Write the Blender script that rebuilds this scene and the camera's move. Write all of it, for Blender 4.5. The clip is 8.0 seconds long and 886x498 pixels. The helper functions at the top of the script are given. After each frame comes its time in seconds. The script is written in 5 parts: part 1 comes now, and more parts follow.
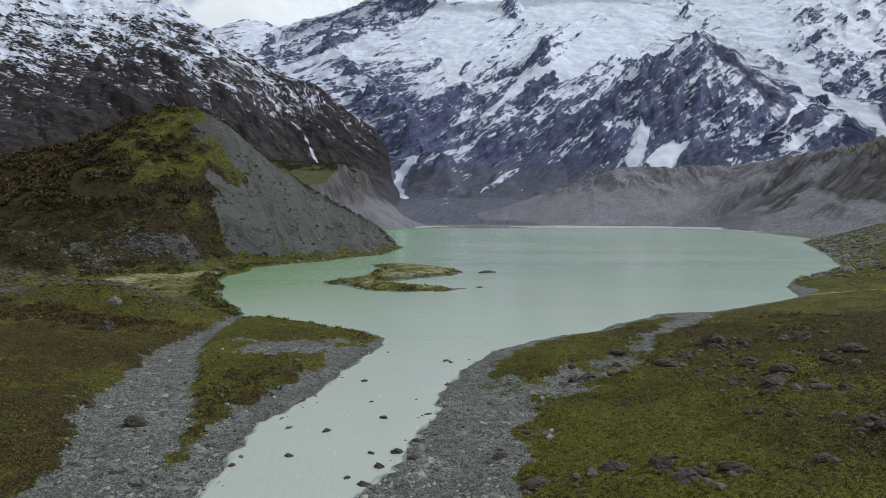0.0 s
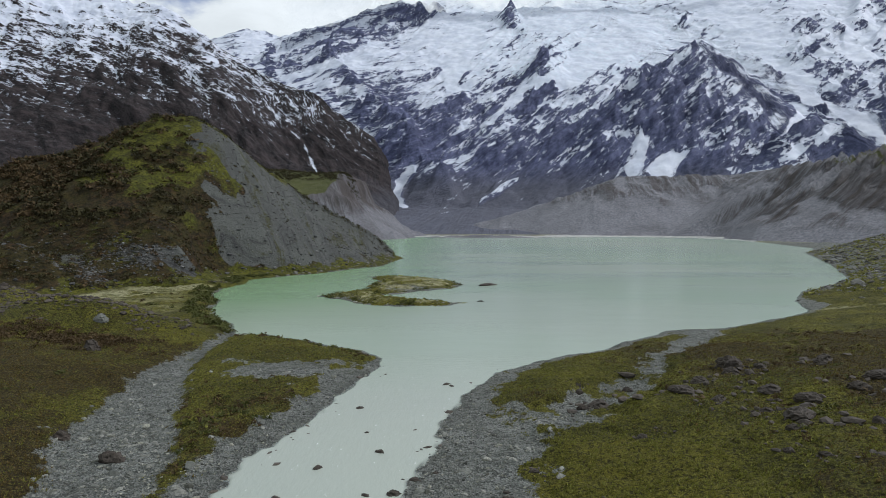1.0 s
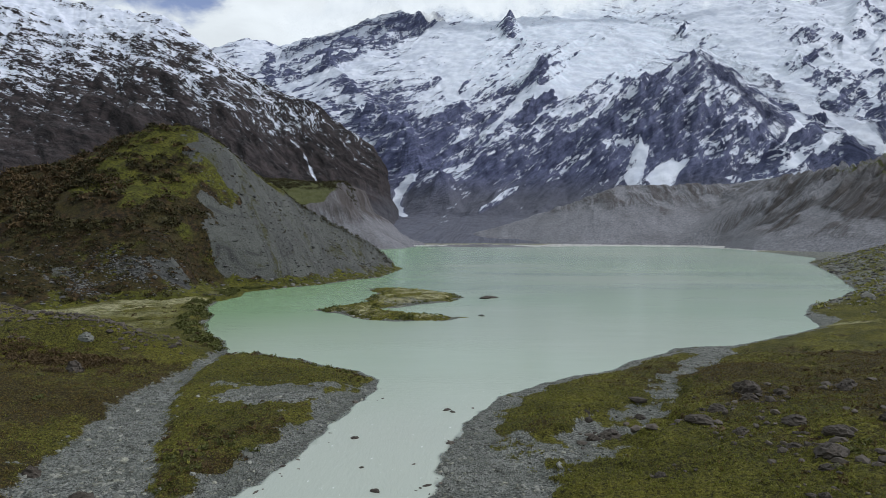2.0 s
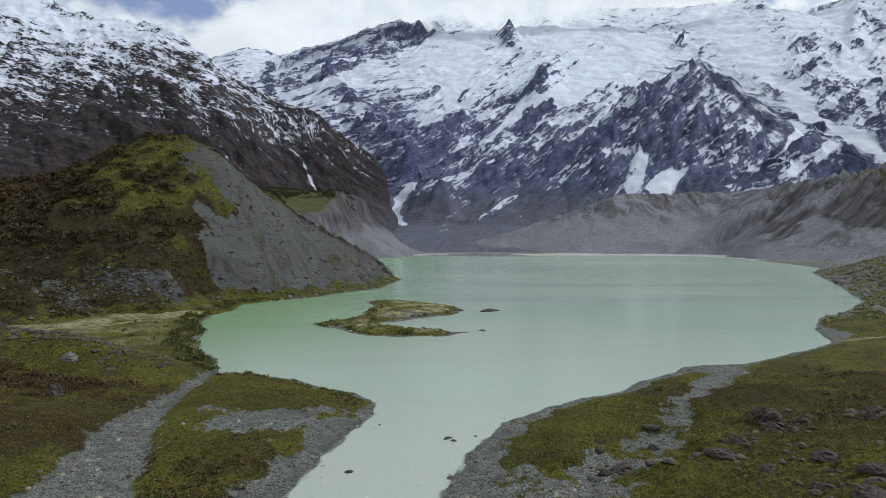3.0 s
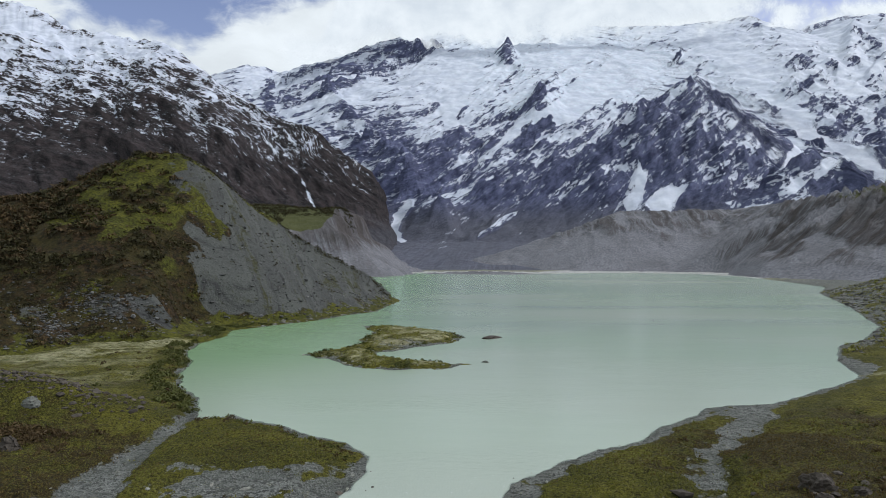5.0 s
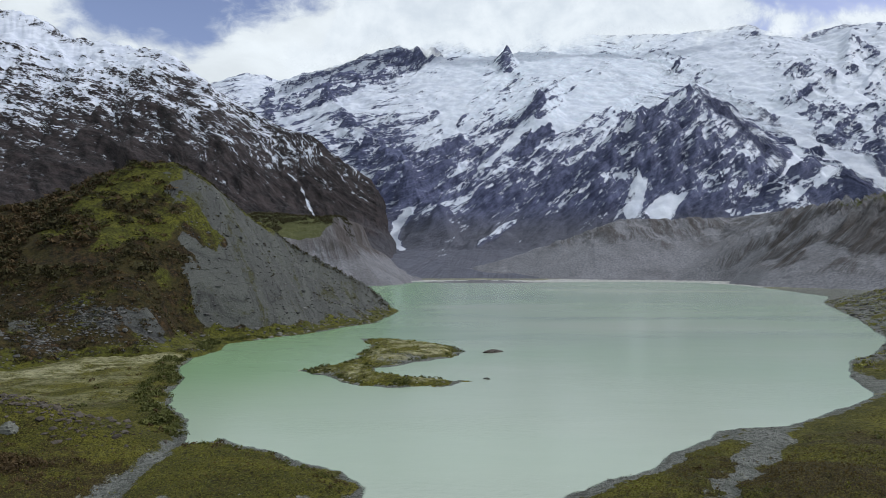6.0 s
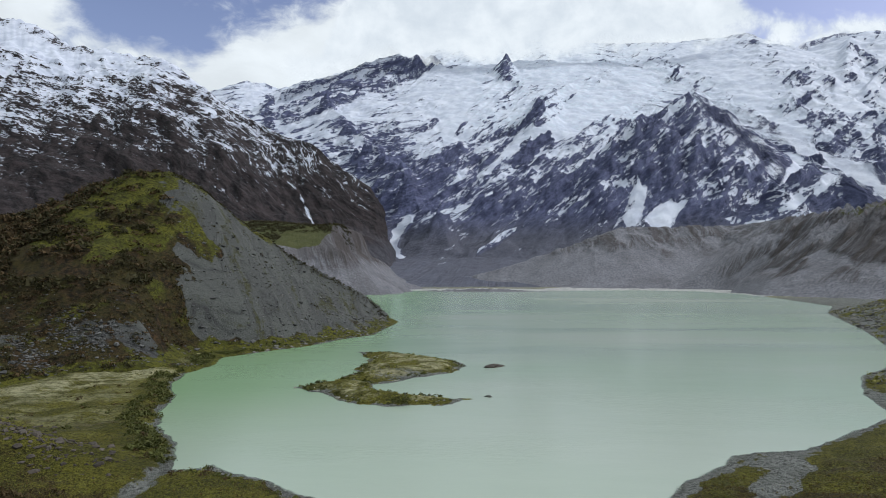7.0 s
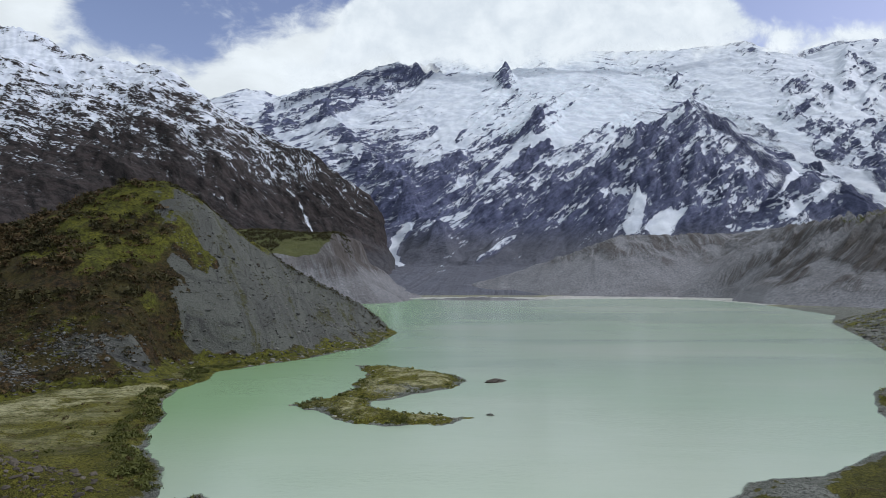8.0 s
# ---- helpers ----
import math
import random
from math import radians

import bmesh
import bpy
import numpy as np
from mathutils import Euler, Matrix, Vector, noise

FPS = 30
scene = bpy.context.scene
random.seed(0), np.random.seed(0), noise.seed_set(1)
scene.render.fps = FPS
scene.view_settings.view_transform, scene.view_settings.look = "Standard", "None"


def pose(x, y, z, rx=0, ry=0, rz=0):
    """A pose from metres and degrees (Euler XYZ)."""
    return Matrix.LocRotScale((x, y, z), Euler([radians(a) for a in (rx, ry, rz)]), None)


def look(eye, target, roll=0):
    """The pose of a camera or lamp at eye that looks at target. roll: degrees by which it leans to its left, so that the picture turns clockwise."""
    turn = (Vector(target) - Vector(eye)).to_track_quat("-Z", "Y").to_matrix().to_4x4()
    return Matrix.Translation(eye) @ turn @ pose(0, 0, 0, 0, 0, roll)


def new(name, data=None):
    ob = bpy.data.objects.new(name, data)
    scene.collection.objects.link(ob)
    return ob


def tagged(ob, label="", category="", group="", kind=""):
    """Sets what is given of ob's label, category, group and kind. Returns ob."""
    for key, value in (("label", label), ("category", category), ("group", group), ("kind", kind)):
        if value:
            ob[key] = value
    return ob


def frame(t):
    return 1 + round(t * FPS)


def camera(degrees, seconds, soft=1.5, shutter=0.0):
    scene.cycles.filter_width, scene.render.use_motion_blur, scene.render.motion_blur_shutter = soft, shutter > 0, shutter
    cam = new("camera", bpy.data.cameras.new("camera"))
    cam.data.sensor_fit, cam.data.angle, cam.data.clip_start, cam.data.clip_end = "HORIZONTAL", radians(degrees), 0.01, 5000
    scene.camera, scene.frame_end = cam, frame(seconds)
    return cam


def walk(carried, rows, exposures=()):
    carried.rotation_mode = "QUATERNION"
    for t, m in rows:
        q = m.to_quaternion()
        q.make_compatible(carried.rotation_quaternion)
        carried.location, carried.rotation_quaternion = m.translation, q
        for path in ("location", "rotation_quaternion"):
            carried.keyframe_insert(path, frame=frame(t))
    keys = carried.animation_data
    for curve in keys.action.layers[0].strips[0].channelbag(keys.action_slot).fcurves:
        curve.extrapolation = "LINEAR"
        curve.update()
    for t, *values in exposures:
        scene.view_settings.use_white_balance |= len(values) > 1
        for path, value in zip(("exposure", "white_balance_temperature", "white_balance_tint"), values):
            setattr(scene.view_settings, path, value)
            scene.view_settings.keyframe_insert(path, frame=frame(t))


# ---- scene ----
# ---------------------------------------------------------------- camera
cam = camera(71.0, 8.0, 0.75)

PATH = [
    (0.0, (0.969, 34.815, 20.060), (0.834, 44.797, 19.472), 0.11),
    (0.5, (0.893, 36.906, 20.481), (0.762, 46.892, 19.964), 0.10),
    (1.0, (0.816, 38.999, 20.922), (0.688, 48.988, 20.475), 0.10),
    (1.5, (0.737, 41.094, 21.382), (0.613, 51.086, 21.004), 0.09),
    (2.0, (0.658, 43.190, 21.862), (0.537, 53.184, 21.551), 0.09),
    (2.5, (0.576, 45.288, 22.361), (0.460, 55.284, 22.117), 0.08),
    (3.0, (0.494, 47.387, 22.879), (0.381, 57.384, 22.701), 0.07),
    (3.5, (0.410, 49.487, 23.417), (0.301, 59.485, 23.304), 0.07),
    (4.0, (0.325, 51.587, 23.974), (0.220, 61.587, 23.926), 0.06),
    (4.5, (0.239, 53.689, 24.550), (0.138, 63.688, 24.566), 0.06),
    (5.0, (0.151, 55.790, 25.146), (0.054, 65.789, 25.225), 0.05),
    (5.5, (0.062, 57.892, 25.762), (-0.030, 67.891, 25.902), 0.04),
    (6.0, (-0.028, 59.994, 26.397), (-0.116, 69.991, 26.598), 0.04),
    (6.5, (-0.120, 62.095, 27.051), (-0.204, 72.091, 27.312), 0.03),
    (7.0, (-0.212, 64.196, 27.724), (-0.292, 74.191, 28.046), 0.03),
    (7.5, (-0.306, 66.296, 28.417), (-0.382, 76.289, 28.798), 0.02),
    (8.0, (-0.402, 68.395, 29.130), (-0.472, 78.385, 29.568), 0.01),
]
walk(cam, [(t, look(eye, target, roll)) for t, eye, target, roll in PATH])

# ---------------------------------------------------------------- sky, sun
SUN_AZ, SUN_EL = radians(84), radians(44)      # compass angle of the sun from +y clockwise, height
scene.view_settings.exposure = 0.0
scene.view_settings.use_white_balance = True
scene.view_settings.white_balance_temperature, scene.view_settings.white_balance_tint = 6130, 7

world = bpy.data.worlds.new("sky")
scene.world = world
world.use_nodes = True
wn, wl = world.node_tree.nodes, world.node_tree.links
wn.clear()


def wmath(op, a, b=None, c=None, clamp=False):
    n = wn.new("ShaderNodeMath")
    n.operation, n.use_clamp = op, clamp
    for i, v in enumerate((a, b, c)):
        if v is None:
            continue
        if isinstance(v, (int, float)):
            n.inputs[i].default_value = v
        else:
            wl.new(v, n.inputs[i])
    return n.outputs[0]


def build_sky():
    """Nishita sky with a broken cloud layer: a bank over the range, blue holes above it."""
    sky = wn.new("ShaderNodeTexSky")
    sky.sky_type, sky.sun_disc = "NISHITA", False
    sky.sun_elevation, sky.sun_rotation = SUN_EL, SUN_AZ
    sky.altitude, sky.dust_density = 800, 2.5
    co = wn.new("ShaderNodeTexCoord")
    sep = wn.new("ShaderNodeSeparateXYZ")
    wl.new(co.outputs["Generated"], sep.inputs[0])
    x, y, z = sep.outputs
    az = wmath("ARCTAN2", x, y)                # 0 ahead, positive to the right
    flat = wmath("SQRT", wmath("ADD", wmath("MULTIPLY", x, x), wmath("MULTIPLY", y, y)))
    el = wmath("ARCTAN2", z, flat)
    pos = wn.new("ShaderNodeCombineXYZ")
    wl.new(wmath("MULTIPLY", az, 1.0), pos.inputs[0])
    wl.new(wmath("MULTIPLY", el, 1.7), pos.inputs[1])

    def fluff(scale, detail, rough, dist=0.0):
        t = wn.new("ShaderNodeTexNoise")
        t.inputs["Scale"].default_value, t.inputs["Detail"].default_value = scale, detail
        t.inputs["Roughness"].default_value, t.inputs["Distortion"].default_value = rough, dist
        wl.new(pos.outputs[0], t.inputs["Vector"])
        return t.outputs[0]

    big, small = fluff(5.0, 6.0, 0.55, 0.3), fluff(22.0, 8.0, 0.6, 0.4)
    # height of the top of the bank, by direction: low on the left, high ahead, low on the right
    hump = wmath("MINIMUM", wmath("MULTIPLY", wmath("ADD", az, 0.40), 0.42), wmath("MULTIPLY", wmath("SUBTRACT", 0.47, az), 0.6))
    top = wmath("ADD", wmath("MAXIMUM", hump, 0.0), 0.322)
    cover = wmath("MULTIPLY", wmath("SUBTRACT", top, el), 16.0)
    left = wmath("MULTIPLY", wmath("SUBTRACT", -0.545, az), 16.0)
    cover = wmath("MAXIMUM", cover, left)
    cover = wmath("MINIMUM", cover, 1.2)
    over = wmath("MULTIPLY", wmath("SUBTRACT", el, 0.62), 2.0)       # overcast again overhead
    cover = wmath("MAXIMUM", cover, wmath("MINIMUM", over, 0.35))
    v = wmath("ADD", cover, wmath("ADD", wmath("MULTIPLY", wmath("SUBTRACT", big, 0.5), 2.4), wmath("MULTIPLY", wmath("SUBTRACT", small, 0.5), 1.3)))
    mask = wn.new("ShaderNodeMapRange")
    mask.interpolation_type = "SMOOTHSTEP"
    mask.inputs[1].default_value, mask.inputs[2].default_value = -0.25, 0.55
    wl.new(v, mask.inputs[0])
    shade = wn.new("ShaderNodeMapRange")
    shade.inputs[1].default_value, shade.inputs[2].default_value = 0.3, 0.7
    shade.inputs[3].default_value, shade.inputs[4].default_value = 6.2, 9.0
    wl.new(big, shade.inputs[0])
    grey = wn.new("ShaderNodeMixRGB")
    grey.blend_type = "MULTIPLY"
    grey.inputs[0].default_value = 1.0
    grey.inputs[1].default_value = (0.955, 0.98, 1.0, 1)
    wl.new(shade.outputs[0], grey.inputs[2])
    mix = wn.new("ShaderNodeMixRGB")
    wl.new(mask.outputs[0], mix.inputs[0])
    haze = wn.new("ShaderNodeMixRGB")
    haze.blend_type = "MULTIPLY"
    haze.inputs[0].default_value = 1.0
    haze.inputs[2].default_value = (1.5, 1.22, 1.24, 1)
    wl.new(sky.outputs[0], haze.inputs[1])
    wl.new(haze.outputs[0], mix.inputs[1])
    wl.new(grey.outputs[0], mix.inputs[2])
    bg, out = wn.new("ShaderNodeBackground"), wn.new("ShaderNodeOutputWorld")
    bg.inputs[1].default_value = 0.112
    wl.new(mix.outputs[0], bg.inputs[0])
    wl.new(bg.outputs[0], out.inputs[0])


build_sky()

sun = new("sun", bpy.data.lights.new("sun", "SUN"))
sun.data.energy, sun.data.angle, sun.data.color = 2.2, radians(4), (1.0, 0.975, 0.95)
sun_from = Vector((math.sin(SUN_AZ) * math.cos(SUN_EL), math.cos(SUN_AZ) * math.cos(SUN_EL), math.sin(SUN_EL)))
sun.matrix_world = look(sun_from * 100, (0, 0, 0))


# ---------------------------------------------------------------- noise and shapes of land
def _hash(ix, iy, seed):
    h = (ix.astype(np.int64) * 374761393 + iy.astype(np.int64) * 668265263 + seed * 1442695041) & 0xFFFFFFFF
    h = ((h ^ (h >> 13)) * 1274126177) & 0xFFFFFFFF
    return (h ^ (h >> 16)) / 4294967296.0


def perlin(x, y, seed=0):
    """Gradient noise, about -0.7 to 0.7."""
    ix, iy = np.floor(x), np.floor(y)
    fx, fy = x - ix, y - iy
    u, v = fx**3 * (fx * (fx * 6 - 15) + 10), fy**3 * (fy * (fy * 6 - 15) + 10)

    def corner(dx, dy):
        a = _hash(ix + dx, iy + dy, seed) * 2 * np.pi
        return np.cos(a) * (fx - dx) + np.sin(a) * (fy - dy)

    low = corner(0, 0) * (1 - u) + corner(1, 0) * u
    high = corner(0, 1) * (1 - u) + corner(1, 1) * u
    return low * (1 - v) + high * v


def fbm(x, y, size, octaves=4, seed=0, gain=0.5):
    total, amp = 0.0, 1.0
    for k in range(octaves):
        total = total + amp * perlin(x / size + 17.3 * k, y / size - 9.1 * k, seed + k)
        size, amp = size / 2.03, amp * gain
    return total


def ridged(x, y, size, octaves=4, seed=0, gain=0.5):
    """Sharp crests, 0 to about 1.5."""
    total, amp, weight = 0.0, 1.0, 1.0
    for k in range(octaves):
        r = (1 - np.abs(perlin(x / size + 11.7 * k, y / size + 5.3 * k, seed + k)) * 1.6) ** 2
        total = total + amp * r * weight
        weight = np.clip(r * 1.3, 0.15, 1)
        size, amp = size / 2.07, amp * gain
    return total


def smax(a, b, k):
    return k * np.logaddexp(a / k, b / k)


def step(v, a, b):
    t = np.clip((v - a) / (b - a), 0, 1)
    return t * t * (3 - 2 * t)


def near_line(x, y, line):
    """Distance to a polyline, and the third value of its points carried along it, at the nearest place."""
    best, value = np.full(x.shape, 1e9), np.zeros(x.shape)
    for a, b in zip(line[:-1], line[1:]):
        dx, dy = b[0] - a[0], b[1] - a[1]
        s = np.clip(((x - a[0]) * dx + (y - a[1]) * dy) / (dx * dx + dy * dy), 0, 1)
        d = np.hypot(x - a[0] - s * dx, y - a[1] - s * dy)
        v = a[2] + s * (b[2] - a[2]) if len(a) > 2 else 0 * s
        value = np.where(d < best, v, value)
        best = np.minimum(d, best)
    return best, value


def ridge(x, y, line, slope, ease=0.0):
    """The roof over a line of (x, y, height), falling at slope on both sides."""
    top = np.full(x.shape, -1e9)
    for a, b in zip(line[:-1], line[1:]):
        dx, dy = b[0] - a[0], b[1] - a[1]
        s = np.clip(((x - a[0]) * dx + (y - a[1]) * dy) / (dx * dx + dy * dy), 0, 1)
        d = np.hypot(x - a[0] - s * dx, y - a[1] - s * dy)
        top = np.maximum(top, a[2] + s * (b[2] - a[2]) - slope * d + ease * np.minimum(d, 300.0) ** 2)
    return top


def inside(x, y, ring):
    hit = np.zeros(x.shape, bool)
    for a, b in zip(ring, ring[1:] + ring[:1]):
        if a[1] == b[1]:
            continue
        cross = (a[1] > y) != (b[1] > y)
        hit ^= cross & (x < (b[0] - a[0]) * (y - a[1]) / (b[1] - a[1]) + a[0])
    return hit


# the water's edge: river left bank, bay, far side, right bank
SHORE_LEFT = [(-22, -260), (-19, 0), (-18, 60), (-17.2, 77), (-17.6, 88), (-17.1, 94.4), (-14.9, 99), (-13.4, 106.5), (-11.8, 117.6),
              (-9.8, 126), (-10.2, 132), (-13.6, 138.2), (-18.4, 141), (-25.5, 146.5), (-33.4, 152), (-38, 149), (-40.8, 157),
              (-43.4, 163), (-50, 172), (-56.6, 186.6), (-60, 199.5), (-66, 212), (-70, 228), (-68.3, 244), (-71.8, 258),
              (-60.5, 275), (-49.7, 290), (-42.5, 310), (-32, 325), (-26, 392)]
SHORE_FAR = [(-34, 420), (-100, 500), (-130, 650), (-108, 800), (-70, 856), (40, 866), (110, 850), (240, 880), (310, 850)]
SHORE_RIGHT = [(326, 760), (314, 660), (289, 534), (239, 458), (187, 345), (149, 272), (122, 239), (108, 228), (92, 203), (84, 183),
               (62, 166), (55, 161), (43.5, 158), (38.7, 153), (30.3, 146), (25.7, 139), (19, 136), (14.4, 131), (6.8, 123), (2.6, 113.4),
               (0.5, 104.5), (-0.5, 94.7), (-1.8, 87.3), (-3.3, 82.6), (-5.4, 78.6), (-6, 60), (-5, 0), (-5, -260)]
LAKE = SHORE_LEFT + SHORE_FAR + SHORE_RIGHT


def shore(x, y):
    """Signed distance to the water's edge: land positive."""
    d, _ = near_line(x, y, LAKE + LAKE[:1])
    d = np.where(inside(x, y, LAKE), -d, d)
    return d + 0.9 * fbm(x, y, 7.0, 3, 40) + 0.5 * fbm(x, y, 1.8, 2, 45)


CREEK = [(-40.6, 158, 0.8), (-39.4, 150, 1.0), (-38.8, 140, 1.4), (-38.9, 130, 1.9), (-37, 118, 3.4), (-33.6, 105, 4.6), (-30.5, 95, 5.4),
         (-26.1, 86, 3.8), (-24.9, 76, 3.7), (-25, 40, 4.4), (-25, -200, 4.4)]
SWALE = [(9, 99, 3.6), (13.5, 103, 2.6), (19, 110, 2.2), (25, 118, 1.2), (30, 128, 1.0), (39, 141, 1.2), (46, 151, 3.2), (50, 160, 4.2)]
PALE = [(-128, 190, 8), (-92, 202, 8), (-80, 220, 8), (-84, 250, 3), (-80, 266, 2)]
PATH_STRIP = [(80, 183), (100, 187), (135, 186), (180, 200)]


def ground_parts(x, y):
    """Height of the low land and its masks: gravel, pale (sand), green."""
    sd = shore(x, y)
    near_creek, half = near_line(x, y, CREEK)
    creek = near_creek - half + 0.9 * fbm(x, y, 6, 3, 51)
    near_swale, sw = near_line(x, y, SWALE)
    swale = near_swale - sw + 2.6 * fbm(x, y, 4.5, 4, 61, 0.6)
    right = step(x, -12, 0) * step(y, 200, 170)
    left = step(x, -4, -12)
    beach = np.where(x > -9, 3.0 + 7.0 * step(y, 112, 92) * (x < 60) - 1.4 * step(y, 118, 126), 0.5 + 2.7 * step(y, 135, 119)) + 1.3 * fbm(x, y, 6, 3, 71)
    beach = np.where(y > 160, 0.5 + 0.8 * fbm(x, y, 9, 2, 72) + 7 * np.exp(-(((x - 90) / 9) ** 2 + ((y - 196) / 8) ** 2)), beach)
    z = 0.10 * np.minimum(sd, 3) + 0.35 * step(sd, beach, beach + 2.5)
    # right bank: a long low rise away from the river
    z = z + right * 0.135 * np.maximum(sd - 11, 0) * step(swale, -1, 5) * step(sd, 260, 90)
    z = z + right * 0.5 * step(swale, 0, 3) * step(sd, 4, 9)
    # right shore hillside
    hillside = step(y, 185, 230) * step(x, 60, 110) * step(y, 560, 440)
    z = z + hillside * (0.30 * np.clip(sd - 3, 0, 75) + step(sd, 3, 12) * 1.2 * fbm(x, y, 16, 4, 77))
    # left bank: rises west of the creek, flat delta further on
    west = step(-x, 30, 44) * np.maximum(creek, 0)
    delta = step(y, 148, 168)
    z = z + np.minimum(0.11 * west, 4) * (1 - delta) * step(creek, 0, 5) * step(-x, 34, 44)
    z = z + 4.4 * np.exp(-(((x + 63) / 14) ** 2 + ((y - 146) / 7) ** 2)) + 6.6 * np.exp(-(((x + 93) / 15) ** 2 + ((y - 165) / 9) ** 2))
    z = z + delta * step(y, 262, 240) * left * (0.25 * step(sd, 3, 8) + 0.45 * step(sd, 1, 4) * (1 - step(sd, 5, 11)))
    # spit between creek and river
    spit = left * step(creek, 0.5, 3) * step(sd, 2, 6) * (x > -42) * (y < 156)
    z = z + 0.45 * spit
    bed = step(creek, 1.2, -0.6) * (y < 160)
    z = np.where(sd > 0, z * (1 - 0.75 * bed), np.maximum(0.12 * sd, -4))
    ragged = 2.2 * fbm(x, y, 3.2, 4, 65)
    grassy = step(sd + ragged, beach - 0.8, beach + 1.6) * (1 - step(creek + 0.5 * ragged, 1.4, -0.9) * (y < 160)) * step(swale + 1.3 * ragged, -1.2, 1.6)
    patch = np.exp(-(((x + 21.5) / 10) ** 2 + ((y - 121.5) / 6.5) ** 2)) + 0.6 * fbm(x, y, 4, 4, 91, 0.6)
    grassy = grassy * (1 - left * step(patch + 0.1 * ragged, 0.38, 0.75))
    # turf that creeps out over the gravel of the right bank
    tongue = np.exp(-(((x - 8) / 2.5) ** 2 + ((y - 88) / 3.0) ** 2)) + np.exp(-(((x - 10.8) / 3.0) ** 2 + ((y - 98) / 4.5) ** 2)) + 0.7 * fbm(x, y, 2.6, 4, 92, 0.6)
    grassy = np.maximum(grassy, 0.9 * step(tongue, 0.45, 0.85) * (x > 0) * (x < 20) * step(sd, 4, 7))
    lumps = fbm(x, y, 9, 4, 95) * 0.7 + 0.42 * np.abs(fbm(x, y, 1.9, 3, 96))
    z = z + np.where(sd > 0, grassy * lumps * step(sd, 2, 8), 0) + np.where(sd > -1, (1 - grassy) * 0.10 * fbm(x, y, 1.1, 3, 97), 0)
    near_pale, pw = near_line(x, y, PALE)
    pale = step(near_pale - pw + 9 * fbm(x, y, 12, 4, 99), 3, -3)
    near_path, _ = near_line(x, y, PATH_STRIP)
    pale = np.maximum(pale, step(near_path + 1.2 * fbm(x, y, 8, 3, 98), 1.8, 0.6))
    pale = np.maximum(pale, 0.48 * step(y, 158, 178) * step(y, 262, 240) * step(x, -50, -62) * step(x, -128, -112) * step(sd, 4, 10) * step(fbm(x, y, 10, 4, 93), -0.3, 0.1))
    pale = np.maximum(pale, 2.0 * step(y, 620, 760) * step(sd, 80, 50))
    gravel = np.clip(1 - grassy, 0, 1)
    gravel = np.maximum(gravel, step(y, 480, 600))
    gravel = np.maximum(gravel, (0.36 + 0.3 * step(y, 300, 380) + 0.4 * step(sd + 6 * fbm(x, y, 20, 3, 90), 14, 6)) * step(y, 200, 225) * step(x, 95, 115) * step(fbm(x, y, 22, 4, 94), -0.45, -0.05))
    return z, gravel, pale, sd


def creek_gap(x, y):
    """Distance west of the creek bed; below nought in it and on the spit."""
    d, half = near_line(x, y, CREEK)
    middle = np.interp(y, [p[1] for p in CREEK[::-1]], [p[0] for p in CREEK[::-1]])
    return np.where(x < middle, d - half, -9.0)


def brown_of(x, y):
    """How far heath takes over from grass, and a darker brown over the left bank."""
    b = 0.24 + 0.52 * step(x, 18, 44) * step(y, 165, 125) + 0.42 * step(-x, 21, 29) * step(y, 152, 125) * step(creek_gap(x, y), -2.0, -1.0)
    b = b + 0.55 * np.exp(-(((x + 20) / 5) ** 2 + ((y - 101) / 10) ** 2)) - 0.52 * np.exp(-((x - 14) / 10) ** 2 - ((y - 84) / 14) ** 2)
    return b + 0.45 * fbm(x, y, 14, 3, 231)


def ground_z(x, y):
    return ground_parts(np.atleast_1d(np.asarray(x, float)), np.atleast_1d(np.asarray(y, float)))[0]


HILL_CREST = [(-420, 262, 34), (-300, 285, 38), (-230, 292, 40), (-190, 298, 44), (-166, 302, 48.6), (-152, 304, 53), (-143, 306, 59), (-131, 310, 64.5), (-123, 313, 67),
              (-115, 318, 68.5), (-108, 327, 64), (-98, 343, 52.5), (-88, 353, 44), (-78, 363, 35), (-67, 368, 28.5), (-53.5, 376, 20), (-43, 383, 14), (-26, 394, -1)]
HILL_BENCH = [(-420, 190, 28), (-220, 206, 23), (-155, 213, 19), (-120, 217, 13), (-107, 230, 7), (-101, 246, 4)]


HILL_RUN = []
for p in HILL_CREST:
    HILL_RUN.append((p[0], p[1], HILL_RUN[-1][2] + math.hypot(p[0] - HILL_RUN[-1][0], p[1] - HILL_RUN[-1][1]) if HILL_RUN else 0.0))


